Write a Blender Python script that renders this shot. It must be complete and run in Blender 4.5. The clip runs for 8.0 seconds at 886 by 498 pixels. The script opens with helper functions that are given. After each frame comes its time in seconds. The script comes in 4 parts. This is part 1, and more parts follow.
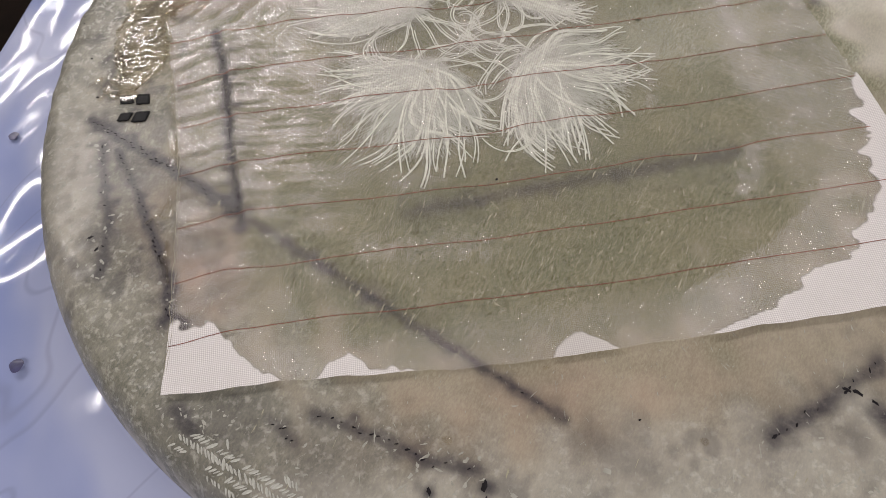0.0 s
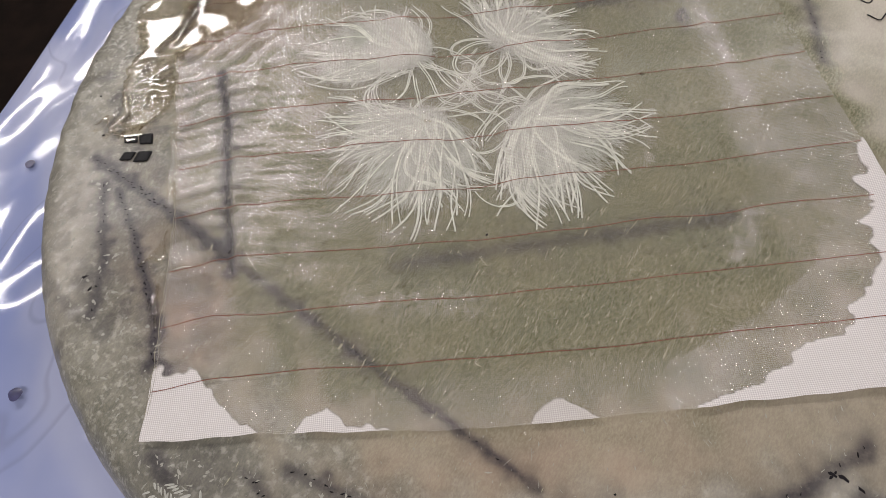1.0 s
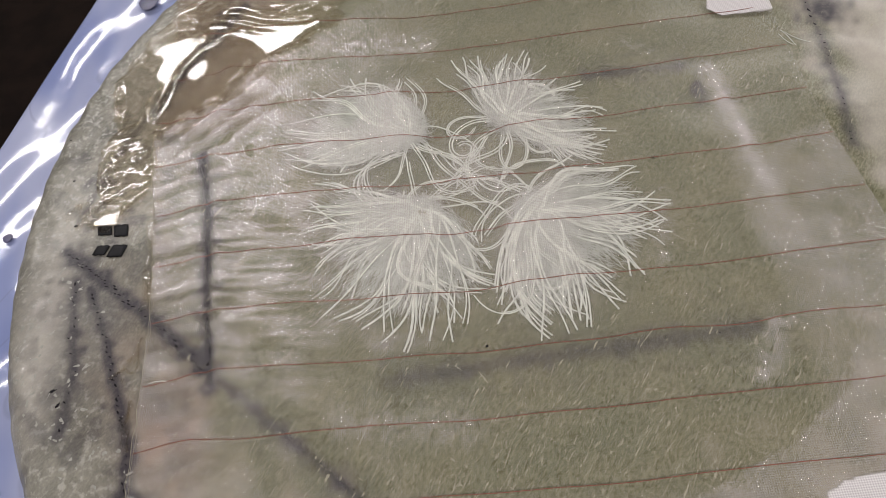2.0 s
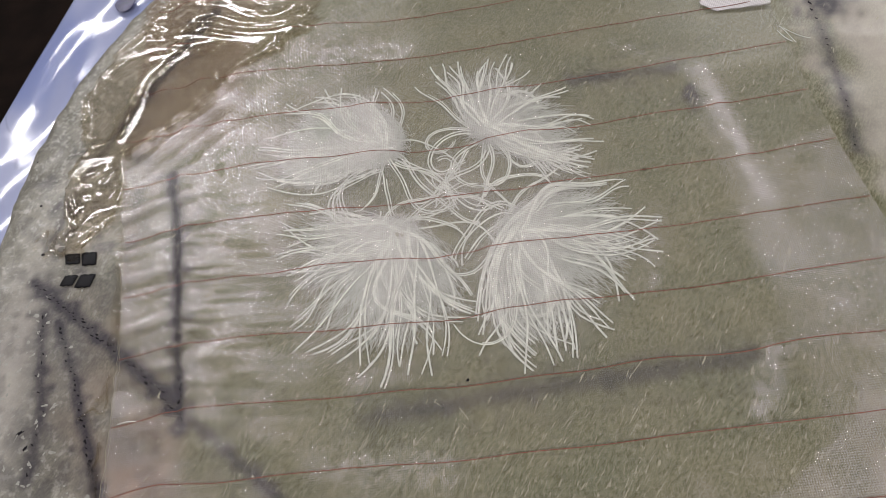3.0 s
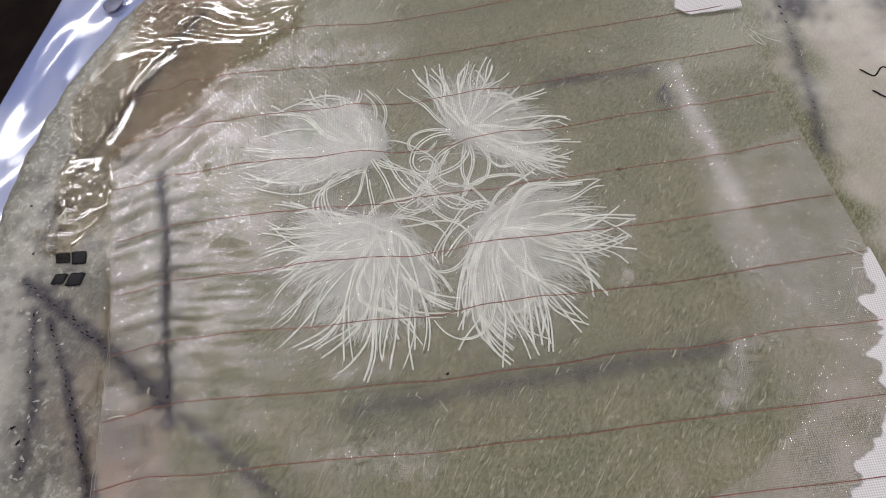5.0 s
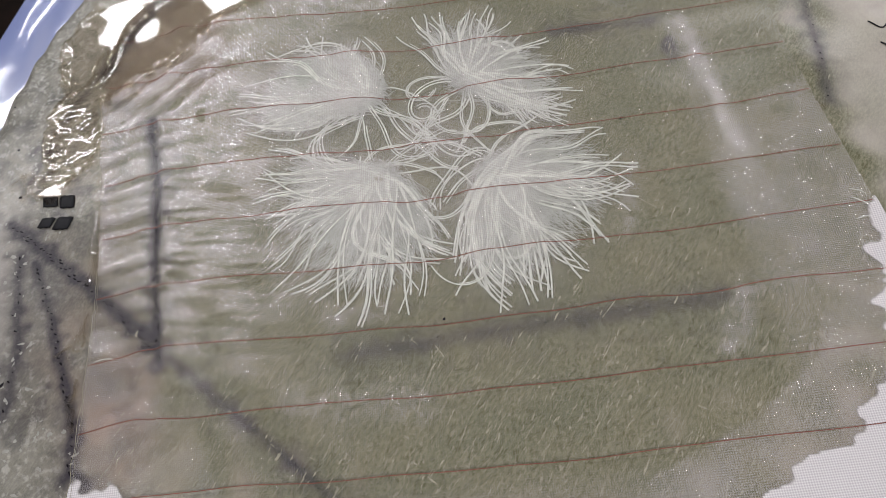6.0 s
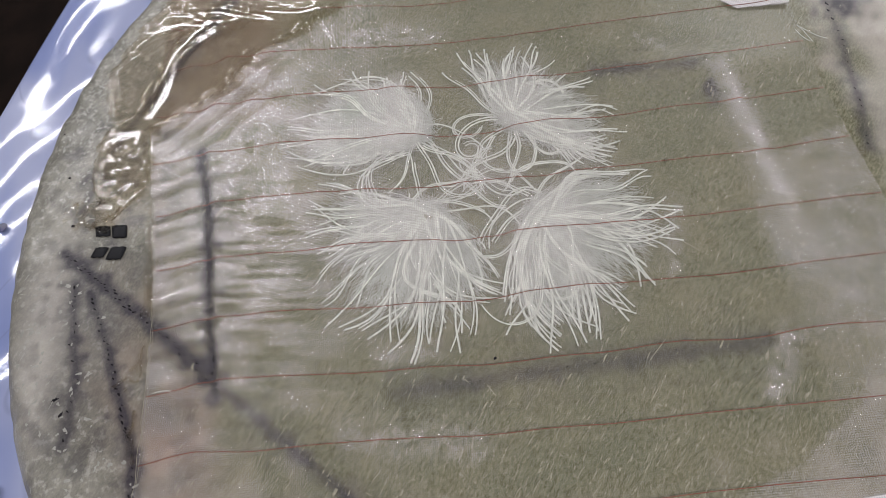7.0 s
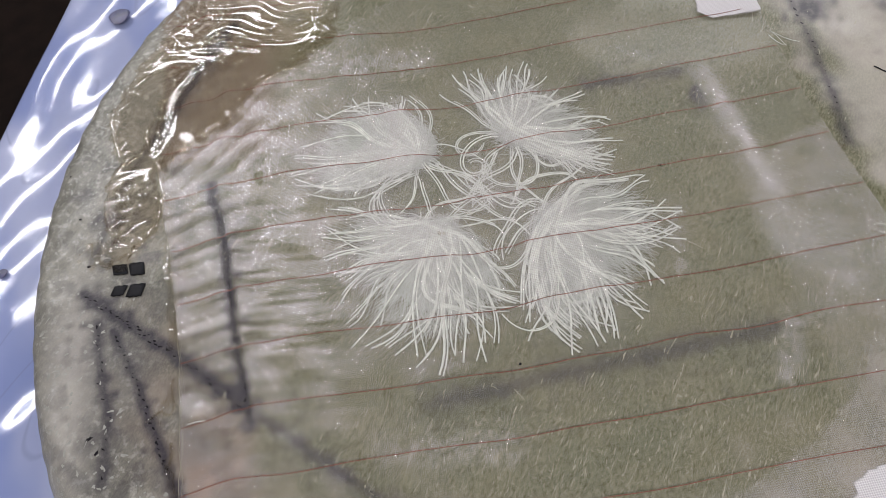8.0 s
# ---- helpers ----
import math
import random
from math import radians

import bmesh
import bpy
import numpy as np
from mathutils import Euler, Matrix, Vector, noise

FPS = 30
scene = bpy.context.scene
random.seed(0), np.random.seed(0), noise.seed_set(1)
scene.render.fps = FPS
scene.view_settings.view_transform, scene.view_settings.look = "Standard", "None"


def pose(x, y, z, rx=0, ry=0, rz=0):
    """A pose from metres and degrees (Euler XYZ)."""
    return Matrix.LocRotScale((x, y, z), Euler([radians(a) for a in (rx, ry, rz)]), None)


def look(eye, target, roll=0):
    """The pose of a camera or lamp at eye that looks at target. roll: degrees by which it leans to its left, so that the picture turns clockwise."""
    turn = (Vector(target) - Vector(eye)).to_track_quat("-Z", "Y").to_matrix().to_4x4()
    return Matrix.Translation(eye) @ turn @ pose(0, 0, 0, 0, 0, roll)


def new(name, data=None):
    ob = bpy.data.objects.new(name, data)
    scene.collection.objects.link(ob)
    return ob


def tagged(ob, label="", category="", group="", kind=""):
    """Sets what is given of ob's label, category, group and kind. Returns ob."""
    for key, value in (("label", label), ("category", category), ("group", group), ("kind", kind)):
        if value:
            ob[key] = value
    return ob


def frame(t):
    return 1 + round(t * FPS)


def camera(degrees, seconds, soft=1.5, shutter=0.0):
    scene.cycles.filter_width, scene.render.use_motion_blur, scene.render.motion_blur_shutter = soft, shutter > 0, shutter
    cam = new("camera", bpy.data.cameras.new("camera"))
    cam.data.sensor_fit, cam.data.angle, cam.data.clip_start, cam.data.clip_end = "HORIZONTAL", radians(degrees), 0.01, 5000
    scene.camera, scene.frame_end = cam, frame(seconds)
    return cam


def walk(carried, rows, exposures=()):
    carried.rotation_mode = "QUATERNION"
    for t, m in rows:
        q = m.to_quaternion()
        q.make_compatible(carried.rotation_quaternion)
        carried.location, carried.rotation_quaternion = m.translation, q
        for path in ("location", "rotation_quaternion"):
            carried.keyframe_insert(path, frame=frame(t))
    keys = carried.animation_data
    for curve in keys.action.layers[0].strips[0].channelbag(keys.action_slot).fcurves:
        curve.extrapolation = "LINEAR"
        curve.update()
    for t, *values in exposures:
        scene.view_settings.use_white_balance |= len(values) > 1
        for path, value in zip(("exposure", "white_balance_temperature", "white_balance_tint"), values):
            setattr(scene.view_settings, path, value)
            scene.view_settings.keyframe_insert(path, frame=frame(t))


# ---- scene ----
cam = camera(61.1, 8.0, soft=0.8)
PATH = [
    (0, (0.003, 0.042, 0.248), (-0.051, 1.033, -1.488), -11.4),
    (0.5, (0.023, 0.039, 0.249), (-0.1, 1.052, -1.471), -12.4),
    (1, (0.023, 0.055, 0.252), (-0.116, 1.086, -1.455), -13.2),
    (1.5, (0.023, 0.079, 0.252), (-0.127, 1.123, -1.447), -13.9),
    (2, (0.031, 0.102, 0.25), (-0.132, 1.139, -1.452), -15.0),
    (2.2, (0.035, 0.109, 0.248), (-0.134, 1.138, -1.458), -15.5),
    (3.3, (0.046, 0.127, 0.242), (-0.167, 1.096, -1.495), -19.7),
    (3.5, (0.046, 0.123, 0.24), (-0.153, 1.108, -1.489), -18.7),
    (4, (0.05, 0.123, 0.243), (-0.139, 1.1, -1.491), -18.4),
    (5.3, (0.05, 0.121, 0.253), (-0.132, 1.082, -1.492), -18.2),
    (5.5, (0.05, 0.116, 0.249), (-0.125, 1.075, -1.498), -17.5),
    (6, (0.045, 0.11, 0.239), (-0.124, 1.054, -1.516), -16.8),
    (6.5, (0.031, 0.12, 0.252), (-0.137, 1.048, -1.511), -16.3),
    (7, (0.028, 0.123, 0.256), (-0.133, 1.05, -1.509), -15.7),
    (7.5, (0.018, 0.123, 0.26), (-0.105, 1.063, -1.501), -15.0),
    (8, (0.008, 0.12, 0.269), (-0.048, 1.07, -1.49), -14.0),
]
walk(cam, [(t, look(eye, target, roll)) for t, eye, target, roll in PATH],
     [(0.0, 0.0, 6950, 10), (1.5, 0.0, 6850, 10), (3.5, 0.0, 6500, 10), (7.0, 0.0, 6380, 10), (8.0, 0.07, 6350, 10)])

# ---- light ----
world = bpy.data.worlds.new("world")
world.use_nodes = True
world.node_tree.nodes["Background"].inputs[0].default_value = (0.5, 0.55, 0.65, 1)
world.node_tree.nodes["Background"].inputs[1].default_value = 0.2
scene.world = world


def tube_lamp(x, y, z, length, width, watts, turn):
    lamp = bpy.data.lights.new("assumed_tube_light", "AREA")
    lamp.shape, lamp.size, lamp.size_y, lamp.energy = "RECTANGLE", length, width, watts
    lamp.color = (1.0, 0.97, 0.98)
    ob = new("assumed_tube_light", lamp)
    ob.matrix_world = pose(x, y, z, 0, 0, turn)
    return ob


# third and fourth are unseen fill added behind; the others follow from reflections
LAMPS_AND_FILL = [(-1.25, 1.55, 0), (-0.85, 2.2, 0), (1.0, -0.7, 0), (-0.5, -0.9, 0), (1.15, 1.75, 0)]
LAMP_Z = 1.62
for lx, ly, turn in LAMPS_AND_FILL:
    tube_lamp(lx, ly, LAMP_Z - 0.035, 1.2, 0.16, 20.9, turn)

# ---- numbers of the place: deck top at z = 0 ----
DECK_C, DECK_A, DECK_B, DECK_P = (0.095, 0.285), 0.280, 0.247, 2.1
FILM_Z = -0.075
FLOOR_Z, CEIL_Z = -0.92, 1.66
PLY_Y, PITCH = 0.134, 0.025


def smooth(a, b, x):
    t = np.clip((x - a) / (b - a), 0, 1)
    return t * t * (3 - 2 * t)


def waves(x, y, size, seed, count=14):
    """Smooth random field, about -1 to 1, with features of that size."""
    rng = np.random.default_rng(seed)
    out = np.zeros_like(np.asarray(x, dtype=float))
    for _ in range(count):
        a, k, p = rng.uniform(0, math.tau), math.tau / size * rng.uniform(0.5, 1.3), rng.uniform(0, math.tau)
        out = out + np.sin(k * (x * math.cos(a) + y * math.sin(a)) + p)
    return out / math.sqrt(count)


def line_distance(x, y, pts):
    """Distance of each place from a chain of segments."""
    best = np.full(np.shape(x), 9.0)
    for (ax, ay), (bx, by) in zip(pts, pts[1:]):
        dx, dy = bx - ax, by - ay
        t = np.clip(((x - ax) * dx + (y - ay) * dy) / (dx * dx + dy * dy), 0, 1)
        best = np.minimum(best, np.hypot(x - ax - t * dx, y - ay - t * dy))
    return best


def along(pts, step):
    """Places and angles every step metres along a chain."""
    out = []
    for (ax, ay), (bx, by) in zip(pts, pts[1:]):
        n = max(1, round(math.hypot(bx - ax, by - ay) / step))
        out += [(ax + (bx - ax) * (i + 0.5) / n, ay + (by - ay) * (i + 0.5) / n, math.atan2(by - ay, bx - ax)) for i in range(n)]
    return out


# ---- materials ----
def material(name):
    m = bpy.data.materials.new(name)
    m.use_nodes = True
    return m, m.node_tree, m.node_tree.nodes["Principled BSDF"]


def node(tree, kind, **values):
    n = tree.nodes.new(kind)
    for key, value in values.items():
        if key in ("operation", "data_type", "blend_type", "attribute_name", "feature"):
            if key == "operation":
                n.operation = value
            elif key == "data_type":
                n.data_type = value
            elif key == "blend_type":
                n.blend_type = value
            elif key == "attribute_name":
                n.attribute_name = value
            elif key == "feature":
                n.feature = value
        else:
            n.inputs[key.replace("_", " ")].default_value = value
    return n


def calc(tree, op, a, b=0.0, c=None):
    n = tree.nodes.new("ShaderNodeMath")
    n.operation = op
    for i, v in enumerate((a, b, c)):
        if v is None:
            continue
        if isinstance(v, (int, float)):
            n.inputs[i].default_value = v
        else:
            tree.links.new(v, n.inputs[i])
    return n.outputs[0]


def mixed(tree, fac, a, b):
    n = tree.nodes.new("ShaderNodeMix")
    n.data_type = "RGBA"
    for socket, v in ((n.inputs[0], fac), (n.inputs[6], a), (n.inputs[7], b)):
        if isinstance(v, tuple):
            socket.default_value = (*v, 1)
        elif isinstance(v, (int, float)):
            socket.default_value = v
        else:
            tree.links.new(v, socket)
    return n.outputs[2]


def place(tree):
    return tree.nodes.new("ShaderNodeTexCoord").outputs["Object"]


def grain(tree, scale, detail=4.0, rough=0.6, stretch=None):
    n = node(tree, "ShaderNodeTexNoise", Scale=scale, Detail=detail, Roughness=rough)
    where = place(tree)
    if stretch:
        m = tree.nodes.new("ShaderNodeMapping")
        m.vector_type = "TEXTURE"
        m.inputs["Scale"].default_value = stretch[0]
        m.inputs["Rotation"].default_value = stretch[1]
        tree.links.new(where, m.inputs[0])
        where = m.outputs[0]
    tree.links.new(where, n.inputs["Vector"])
    return n.outputs["Fac"]


def ramp(tree, fac, lo, hi):
    n = tree.nodes.new("ShaderNodeMapRange")
    n.interpolation_type = "SMOOTHSTEP"
    n.clamp = True
    n.inputs["From Min"].default_value, n.inputs["From Max"].default_value = lo, hi
    tree.links.new(fac, n.inputs["Value"])
    return n.outputs["Result"]


def attr(tree, name):
    n = tree.nodes.new("ShaderNodeAttribute")
    n.attribute_name = name
    return n.outputs["Fac"]


def sheen(tree):
    """Share of light that a clear surface mirrors, the same from both sides."""
    n = tree.nodes.new("ShaderNodeLayerWeight")
    return calc(tree, "MULTIPLY_ADD", calc(tree, "POWER", n.outputs["Facing"], 5.0), 0.95, 0.045)


def bump(tree, bsdf, height, strength, depth):
    n = tree.nodes.new("ShaderNodeBump")
    n.inputs["Strength"].default_value, n.inputs["Distance"].default_value = strength, depth
    tree.links.new(height, n.inputs["Height"])
    tree.links.new(n.outputs[0], bsdf.inputs["Normal"])
    return n


def plain(name, colour, rough=0.5, scale=40.0, vary=0.25, metal=0.0, coat=0.0, depth=0.0, shine=0.5):
    m, tree, b = material(name)
    g = ramp(tree, grain(tree, scale), 0.3, 0.7)
    dark = tuple(c * (1 - vary) for c in colour)
    tree.links.new(mixed(tree, g, dark, colour), b.inputs["Base Color"])
    b.inputs["Roughness"].default_value, b.inputs["Metallic"].default_value, b.inputs["Coat Weight"].default_value = rough, metal, coat
    b.inputs["Specular IOR Level"].default_value = shine
    if depth:
        bump(tree, b, grain(tree, scale * 3), 0.5, depth)
    return m


def deck_material():
    m, tree, b = material("laminate")
    link = tree.links.new
    blotch = ramp(tree, grain(tree, 28.0, 5, 0.6), 0.35, 0.68)
    fine = ramp(tree, grain(tree, 1300.0, 4, 0.75, ((2.0, 1.0, 1.0), (0, 0, 1.0))), 0.33, 0.72)
    mottle = calc(tree, "MULTIPLY_ADD", blotch, 0.5, calc(tree, "MULTIPLY", ramp(tree, grain(tree, 120.0, 5, 0.7), 0.35, 0.65), 0.5))
    tan = mixed(tree, blotch, (0.225, 0.192, 0.147), (0.285, 0.248, 0.196))
    olive = mixed(tree, blotch, (0.066, 0.069, 0.029), (0.103, 0.095, 0.046))
    grey = mixed(tree, mottle, (0.095, 0.094, 0.079), (0.235, 0.226, 0.194))
    pale = mixed(tree, blotch, (0.40, 0.37, 0.34), (0.46, 0.43, 0.38))
    colour = mixed(tree, attr(tree, "olive"), tan, olive)
    colour = mixed(tree, attr(tree, "grey"), colour, grey)
    colour = mixed(tree, attr(tree, "pale"), colour, pale)
    colour = mixed(tree, attr(tree, "rust"), colour, (0.125, 0.090, 0.060))
    mat_fleck = calc(tree, "MULTIPLY", ramp(tree, grain(tree, 330.0, 3, 0.6), 0.50, 0.70), calc(tree, "MULTIPLY", attr(tree, "grey"), 0.60))
    colour = mixed(tree, mat_fleck, colour, (0.42, 0.41, 0.37))
    colour = mixed(tree, attr(tree, "warm"), colour, mixed(tree, blotch, (0.25, 0.175, 0.13), (0.31, 0.225, 0.17)))
    speck = calc(tree, "MULTIPLY", fine, calc(tree, "MULTIPLY_ADD", attr(tree, "olive"), 0.25, 0.5))
    light = mixed(tree, 0.42, colour, (0.5, 0.47, 0.35))
    colour = mixed(tree, speck, colour, light)
    ink = calc(tree, "MULTIPLY", attr(tree, "stain"), calc(tree, "MULTIPLY_ADD", ramp(tree, grain(tree, 260.0, 5, 0.7), 0.25, 0.6), 0.22, 0.78))
    colour = mixed(tree, ink, colour, (0.028, 0.024, 0.032))
    link(colour, b.inputs["Base Color"])
    b.inputs["Roughness"].default_value = 0.45
    b.inputs["Specular IOR Level"].default_value = 0.25
    b.inputs["Coat Weight"].default_value, b.inputs["Coat Roughness"].default_value = 0.10, 0.15
    bump(tree, b, grain(tree, 300.0, 5, 0.65), 0.35, 0.0006)
    return m


def ply_material():
    """Peel ply: white and dense where dry, clear where resin has wetted it out, half clear and shiny where airy
    beneath; sheen and glints are whitened in.
    """
    m, tree, b = material("peel_ply")
    link = tree.links.new
    xyz = tree.nodes.new("ShaderNodeSeparateXYZ")
    link(place(tree), xyz.inputs[0])
    k = math.tau / 0.00074
    sx = calc(tree, "SINE", calc(tree, "MULTIPLY", xyz.outputs[0], k))
    sy = calc(tree, "SINE", calc(tree, "MULTIPLY", xyz.outputs[1], k))
    weave = calc(tree, "MULTIPLY_ADD", calc(tree, "ADD", sx, sy), 0.25, 0.5)
    dry, air_sheen = attr(tree, "dry"), attr(tree, "air_sheen")
    patch = ramp(tree, grain(tree, 700.0, 3, 0.7), 0.35, 0.7)
    spark = ramp(tree, grain(tree, 3000.0, 1, 0.5), 0.40, 0.62)
    crown = calc(tree, "MULTIPLY", weave, weave)
    glint = calc(tree, "MULTIPLY", crown, calc(tree, "MULTIPLY_ADD", spark, 0.75, 0.25))
    # milky cloth over the tufts, with painted glints in the same mask
    milk = calc(tree, "MULTIPLY", attr(tree, "milk"), calc(tree, "MULTIPLY_ADD", crown, 0.20, calc(tree, "MULTIPLY_ADD", patch, 0.10, 0.07)))
    wet_alpha = calc(tree, "MULTIPLY_ADD", crown, 0.075, calc(tree, "MULTIPLY_ADD", patch, 0.035, 0.0))
    # weave sparkle and sheen put into the cloth's white opacity
    sheen_alpha = calc(tree, "MULTIPLY", air_sheen, calc(tree, "MULTIPLY_ADD", glint, 0.95, calc(tree, "MULTIPLY_ADD", patch, 0.05, 0.0)))
    alpha = calc(tree, "MAXIMUM", calc(tree, "ADD", calc(tree, "ADD", wet_alpha, milk), sheen_alpha), calc(tree, "MULTIPLY", dry, calc(tree, "MULTIPLY_ADD", weave, 0.14, 0.86)))
    alpha = calc(tree, "MULTIPLY", alpha, calc(tree, "SUBTRACT", 1.0, attr(tree, "flood")))
    cloth = mixed(tree, weave, (0.47, 0.445, 0.45), (0.68, 0.65, 0.65))
    link(mixed(tree, dry, (0.70, 0.655, 0.62), cloth), b.inputs["Base Color"])
    b.inputs["Roughness"].default_value = 0.6
    b.inputs["Specular IOR Level"].default_value = 0.3
    clear, gloss = tree.nodes.new("ShaderNodeBsdfTransparent"), tree.nodes.new("ShaderNodeBsdfGlossy")
    body, coat = tree.nodes.new("ShaderNodeMixShader"), tree.nodes.new("ShaderNodeMixShader")
    link(alpha, body.inputs[0])
    link(clear.outputs[0], body.inputs[1])
    link(b.outputs[0], body.inputs[2])
    shine = calc(tree, "MULTIPLY", calc(tree, "MULTIPLY_ADD", air_sheen, 5.4, 0.6), calc(tree, "MULTIPLY_ADD", glint, 2.6, 0.10))
    shine = calc(tree, "MULTIPLY", shine, calc(tree, "SUBTRACT", 1.0, calc(tree, "MULTIPLY", dry, 0.85)))
    shine = calc(tree, "MULTIPLY", shine, calc(tree, "SUBTRACT", 1.0, attr(tree, "flood")))
    link(calc(tree, "MULTIPLY", sheen(tree), shine), coat.inputs[0])
    link(body.outputs[0], coat.inputs[1])
    link(gloss.outputs[0], coat.inputs[2])
    gloss.inputs["Color"].default_value = (1.0, 0.95, 0.95, 1)
    gloss.inputs["Roughness"].default_value = 0.23
    link(coat.outputs[0], tree.nodes["Material Output"].inputs[0])
    h = calc(tree, "ADD", weave, calc(tree, "MULTIPLY", grain(tree, 2600.0, 1, 0.5), 0.15))
    n = bump(tree, b, h, 1.0, 0.00011)
    link(n.outputs[0], gloss.inputs["Normal"])
    return m


def resin_material(name, tint):
    m, tree, b = material(name)
    out = tree.nodes["Material Output"]
    clear, gloss, mix = tree.nodes.new("ShaderNodeBsdfTransparent"), tree.nodes.new("ShaderNodeBsdfGlossy"), tree.nodes.new("ShaderNodeMixShader")
    clear.inputs[0].default_value = (*tint, 1)
    gloss.inputs["Roughness"].default_value = 0.03
    tree.links.new(sheen(tree), mix.inputs[0])
    tree.links.new(clear.outputs[0], mix.inputs[1])
    tree.links.new(gloss.outputs[0], mix.inputs[2])
    tree.links.new(mix.outputs[0], out.inputs[0])
    tree.nodes.remove(b)
    return m


def film_material():
    m, tree, b = material("blue_film")
    blotch = ramp(tree, grain(tree, 9.0, 3, 0.5), 0.35, 0.7)
    vein = ramp(tree, grain(tree, 22.0, 2, 0.5, ((1, 2.8, 1), (0, 0, 0.5))), 0.38, 0.62)
    colour = mixed(tree, blotch, (0.19, 0.23, 0.42), (0.265, 0.30, 0.48))
    colour = mixed(tree, calc(tree, "MULTIPLY", vein, 0.35), colour, (0.48, 0.49, 0.58))
    run = grain(tree, 11.0, 2, 0.45, ((1, 2.2, 1), (0, 0, -0.3)))
    line = calc(tree, "SUBTRACT", 1.0, ramp(tree, calc(tree, "ABSOLUTE", calc(tree, "SUBTRACT", calc(tree, "FRACT", calc(tree, "MULTIPLY", run, 7.0)), 0.5)), 0.0, 0.05))
    colour = mixed(tree, calc(tree, "MULTIPLY", line, 0.28), colour, (0.15, 0.16, 0.23))
    tree.links.new(colour, b.inputs["Base Color"])
    b.inputs["Roughness"].default_value = 0.14
    b.inputs["Specular IOR Level"].default_value = 0.35
    b.inputs["Coat Weight"].default_value, b.inputs["Coat Roughness"].default_value = 0.4, 0.03
    bump(tree, b, grain(tree, 30.0, 2, 0.5), 0.25, 0.004)
    return m


def fibre_material(name, low, high, clear):
    """Glass strand soaked with resin: whitish."""
    m, tree, b = material(name)
    g = ramp(tree, grain(tree, 260.0, 3, 0.6), 0.3, 0.7)
    tree.links.new(mixed(tree, g, low, high), b.inputs["Base Color"])
    b.inputs["Roughness"].default_value = 0.5
    b.inputs["Alpha"].default_value = clear
    return m


DECK, PLY, RESIN, FILM, FIBRE = deck_material(), ply_material(), resin_material("clear_resin", (0.95, 0.93, 0.89)), film_material(), fibre_material("glass_strand", (0.60, 0.615, 0.54), (0.80, 0.81, 0.72), 0.72)
POOL = resin_material("deep_resin", (0.88, 0.845, 0.785))
HAZE = fibre_material("loose_glass_fibre", (0.62, 0.635, 0.56), (0.76, 0.77, 0.70), 0.6)
INK = plain("dark_ink", (0.013, 0.011, 0.014), 0.7, 300, 0.5, shine=0.15)
MARKER = plain("black_marker", (0.008, 0.008, 0.010), 0.6, 200, 0.4, shine=0.2)
TRACER = plain("red_thread", (0.23, 0.068, 0.044), 0.6, 500, 0.4)
FLECK = plain("wetted_glass", (0.30, 0.295, 0.26), 0.5, 300, 0.3, coat=0.08)
ROVING = plain("white_roving", (0.46, 0.46, 0.42), 0.45, 300, 0.4, coat=0.15)
STREAK = plain("glass_streak", (0.30, 0.28, 0.20), 0.4, 300, 0.3)
WALLS = plain("wall_paint", (0.62, 0.62, 0.64), 0.8, 6, 0.12, depth=0.002)
CEILING = plain("ceiling_paint", (0.72, 0.72, 0.74), 0.85, 6, 0.1, depth=0.002)
DARKFLOOR = plain("dark_floor", (0.009, 0.005, 0.0035), 0.8, 14, 0.5, depth=0.001, shine=0.08)
WOOD = plain("bench_wood", (0.30, 0.22, 0.14), 0.6, 30, 0.3, depth=0.001)
METAL = plain("white_enamel", (0.75, 0.75, 0.75), 0.35, 20, 0.08)
DROP = plain("blue_black_drop", (0.05, 0.05, 0.13), 0.4, 200, 0.4)


# ---- mesh helpers ----
def mesh_of(name, verts, faces, mat, flat=False):
    me = bpy.data.meshes.new(name)
    me.from_pydata([tuple(map(float, v)) for v in verts] if not isinstance(verts, np.ndarray) else verts.tolist(), [], faces if isinstance(faces, list) else faces.tolist())
    me.materials.append(mat)
    if not flat:
        me.polygons.foreach_set("use_smooth", np.ones(len(me.polygons), dtype=bool))
    me.update()
    return me


def give(me, name, values):
    a = me.attributes.new(name, "FLOAT", "POINT")
    a.data.foreach_set("value", np.ascontiguousarray(values, dtype=np.float32).ravel())


def under(ob, parent):
    ob.parent = parent
    return ob


def part(name, bm, mat, parent, label=""):
    me = bpy.data.meshes.new(name)
    bm.to_mesh(me)
    bm.free()
    me.materials.append(mat)
    ob = new(name, me)
    if parent:
        under(ob, parent)
    return tagged(ob, label)


def box(sx, sy, sz, bevel=0.0, at=(0, 0, 0)):
    bm = bmesh.new()
    bmesh.ops.create_cube(bm, size=1)
    bmesh.ops.scale(bm, vec=(sx, sy, sz), verts=bm.verts)
    if bevel:
        bmesh.ops.bevel(bm, geom=bm.edges[:], offset=bevel, segments=2, affect="EDGES")
    bmesh.ops.translate(bm, vec=at, verts=bm.verts)
    return bm


def grid_faces(nu, nv, wrap=False):
    i, j = np.meshgrid(np.arange(nu - 1), np.arange(nv if wrap else nv - 1), indexing="ij")
    k = (j + 1) % nv
    return np.stack([i * nv + j, (i + 1) * nv + j, (i + 1) * nv + k, i * nv + k], -1).reshape(-1, 4)


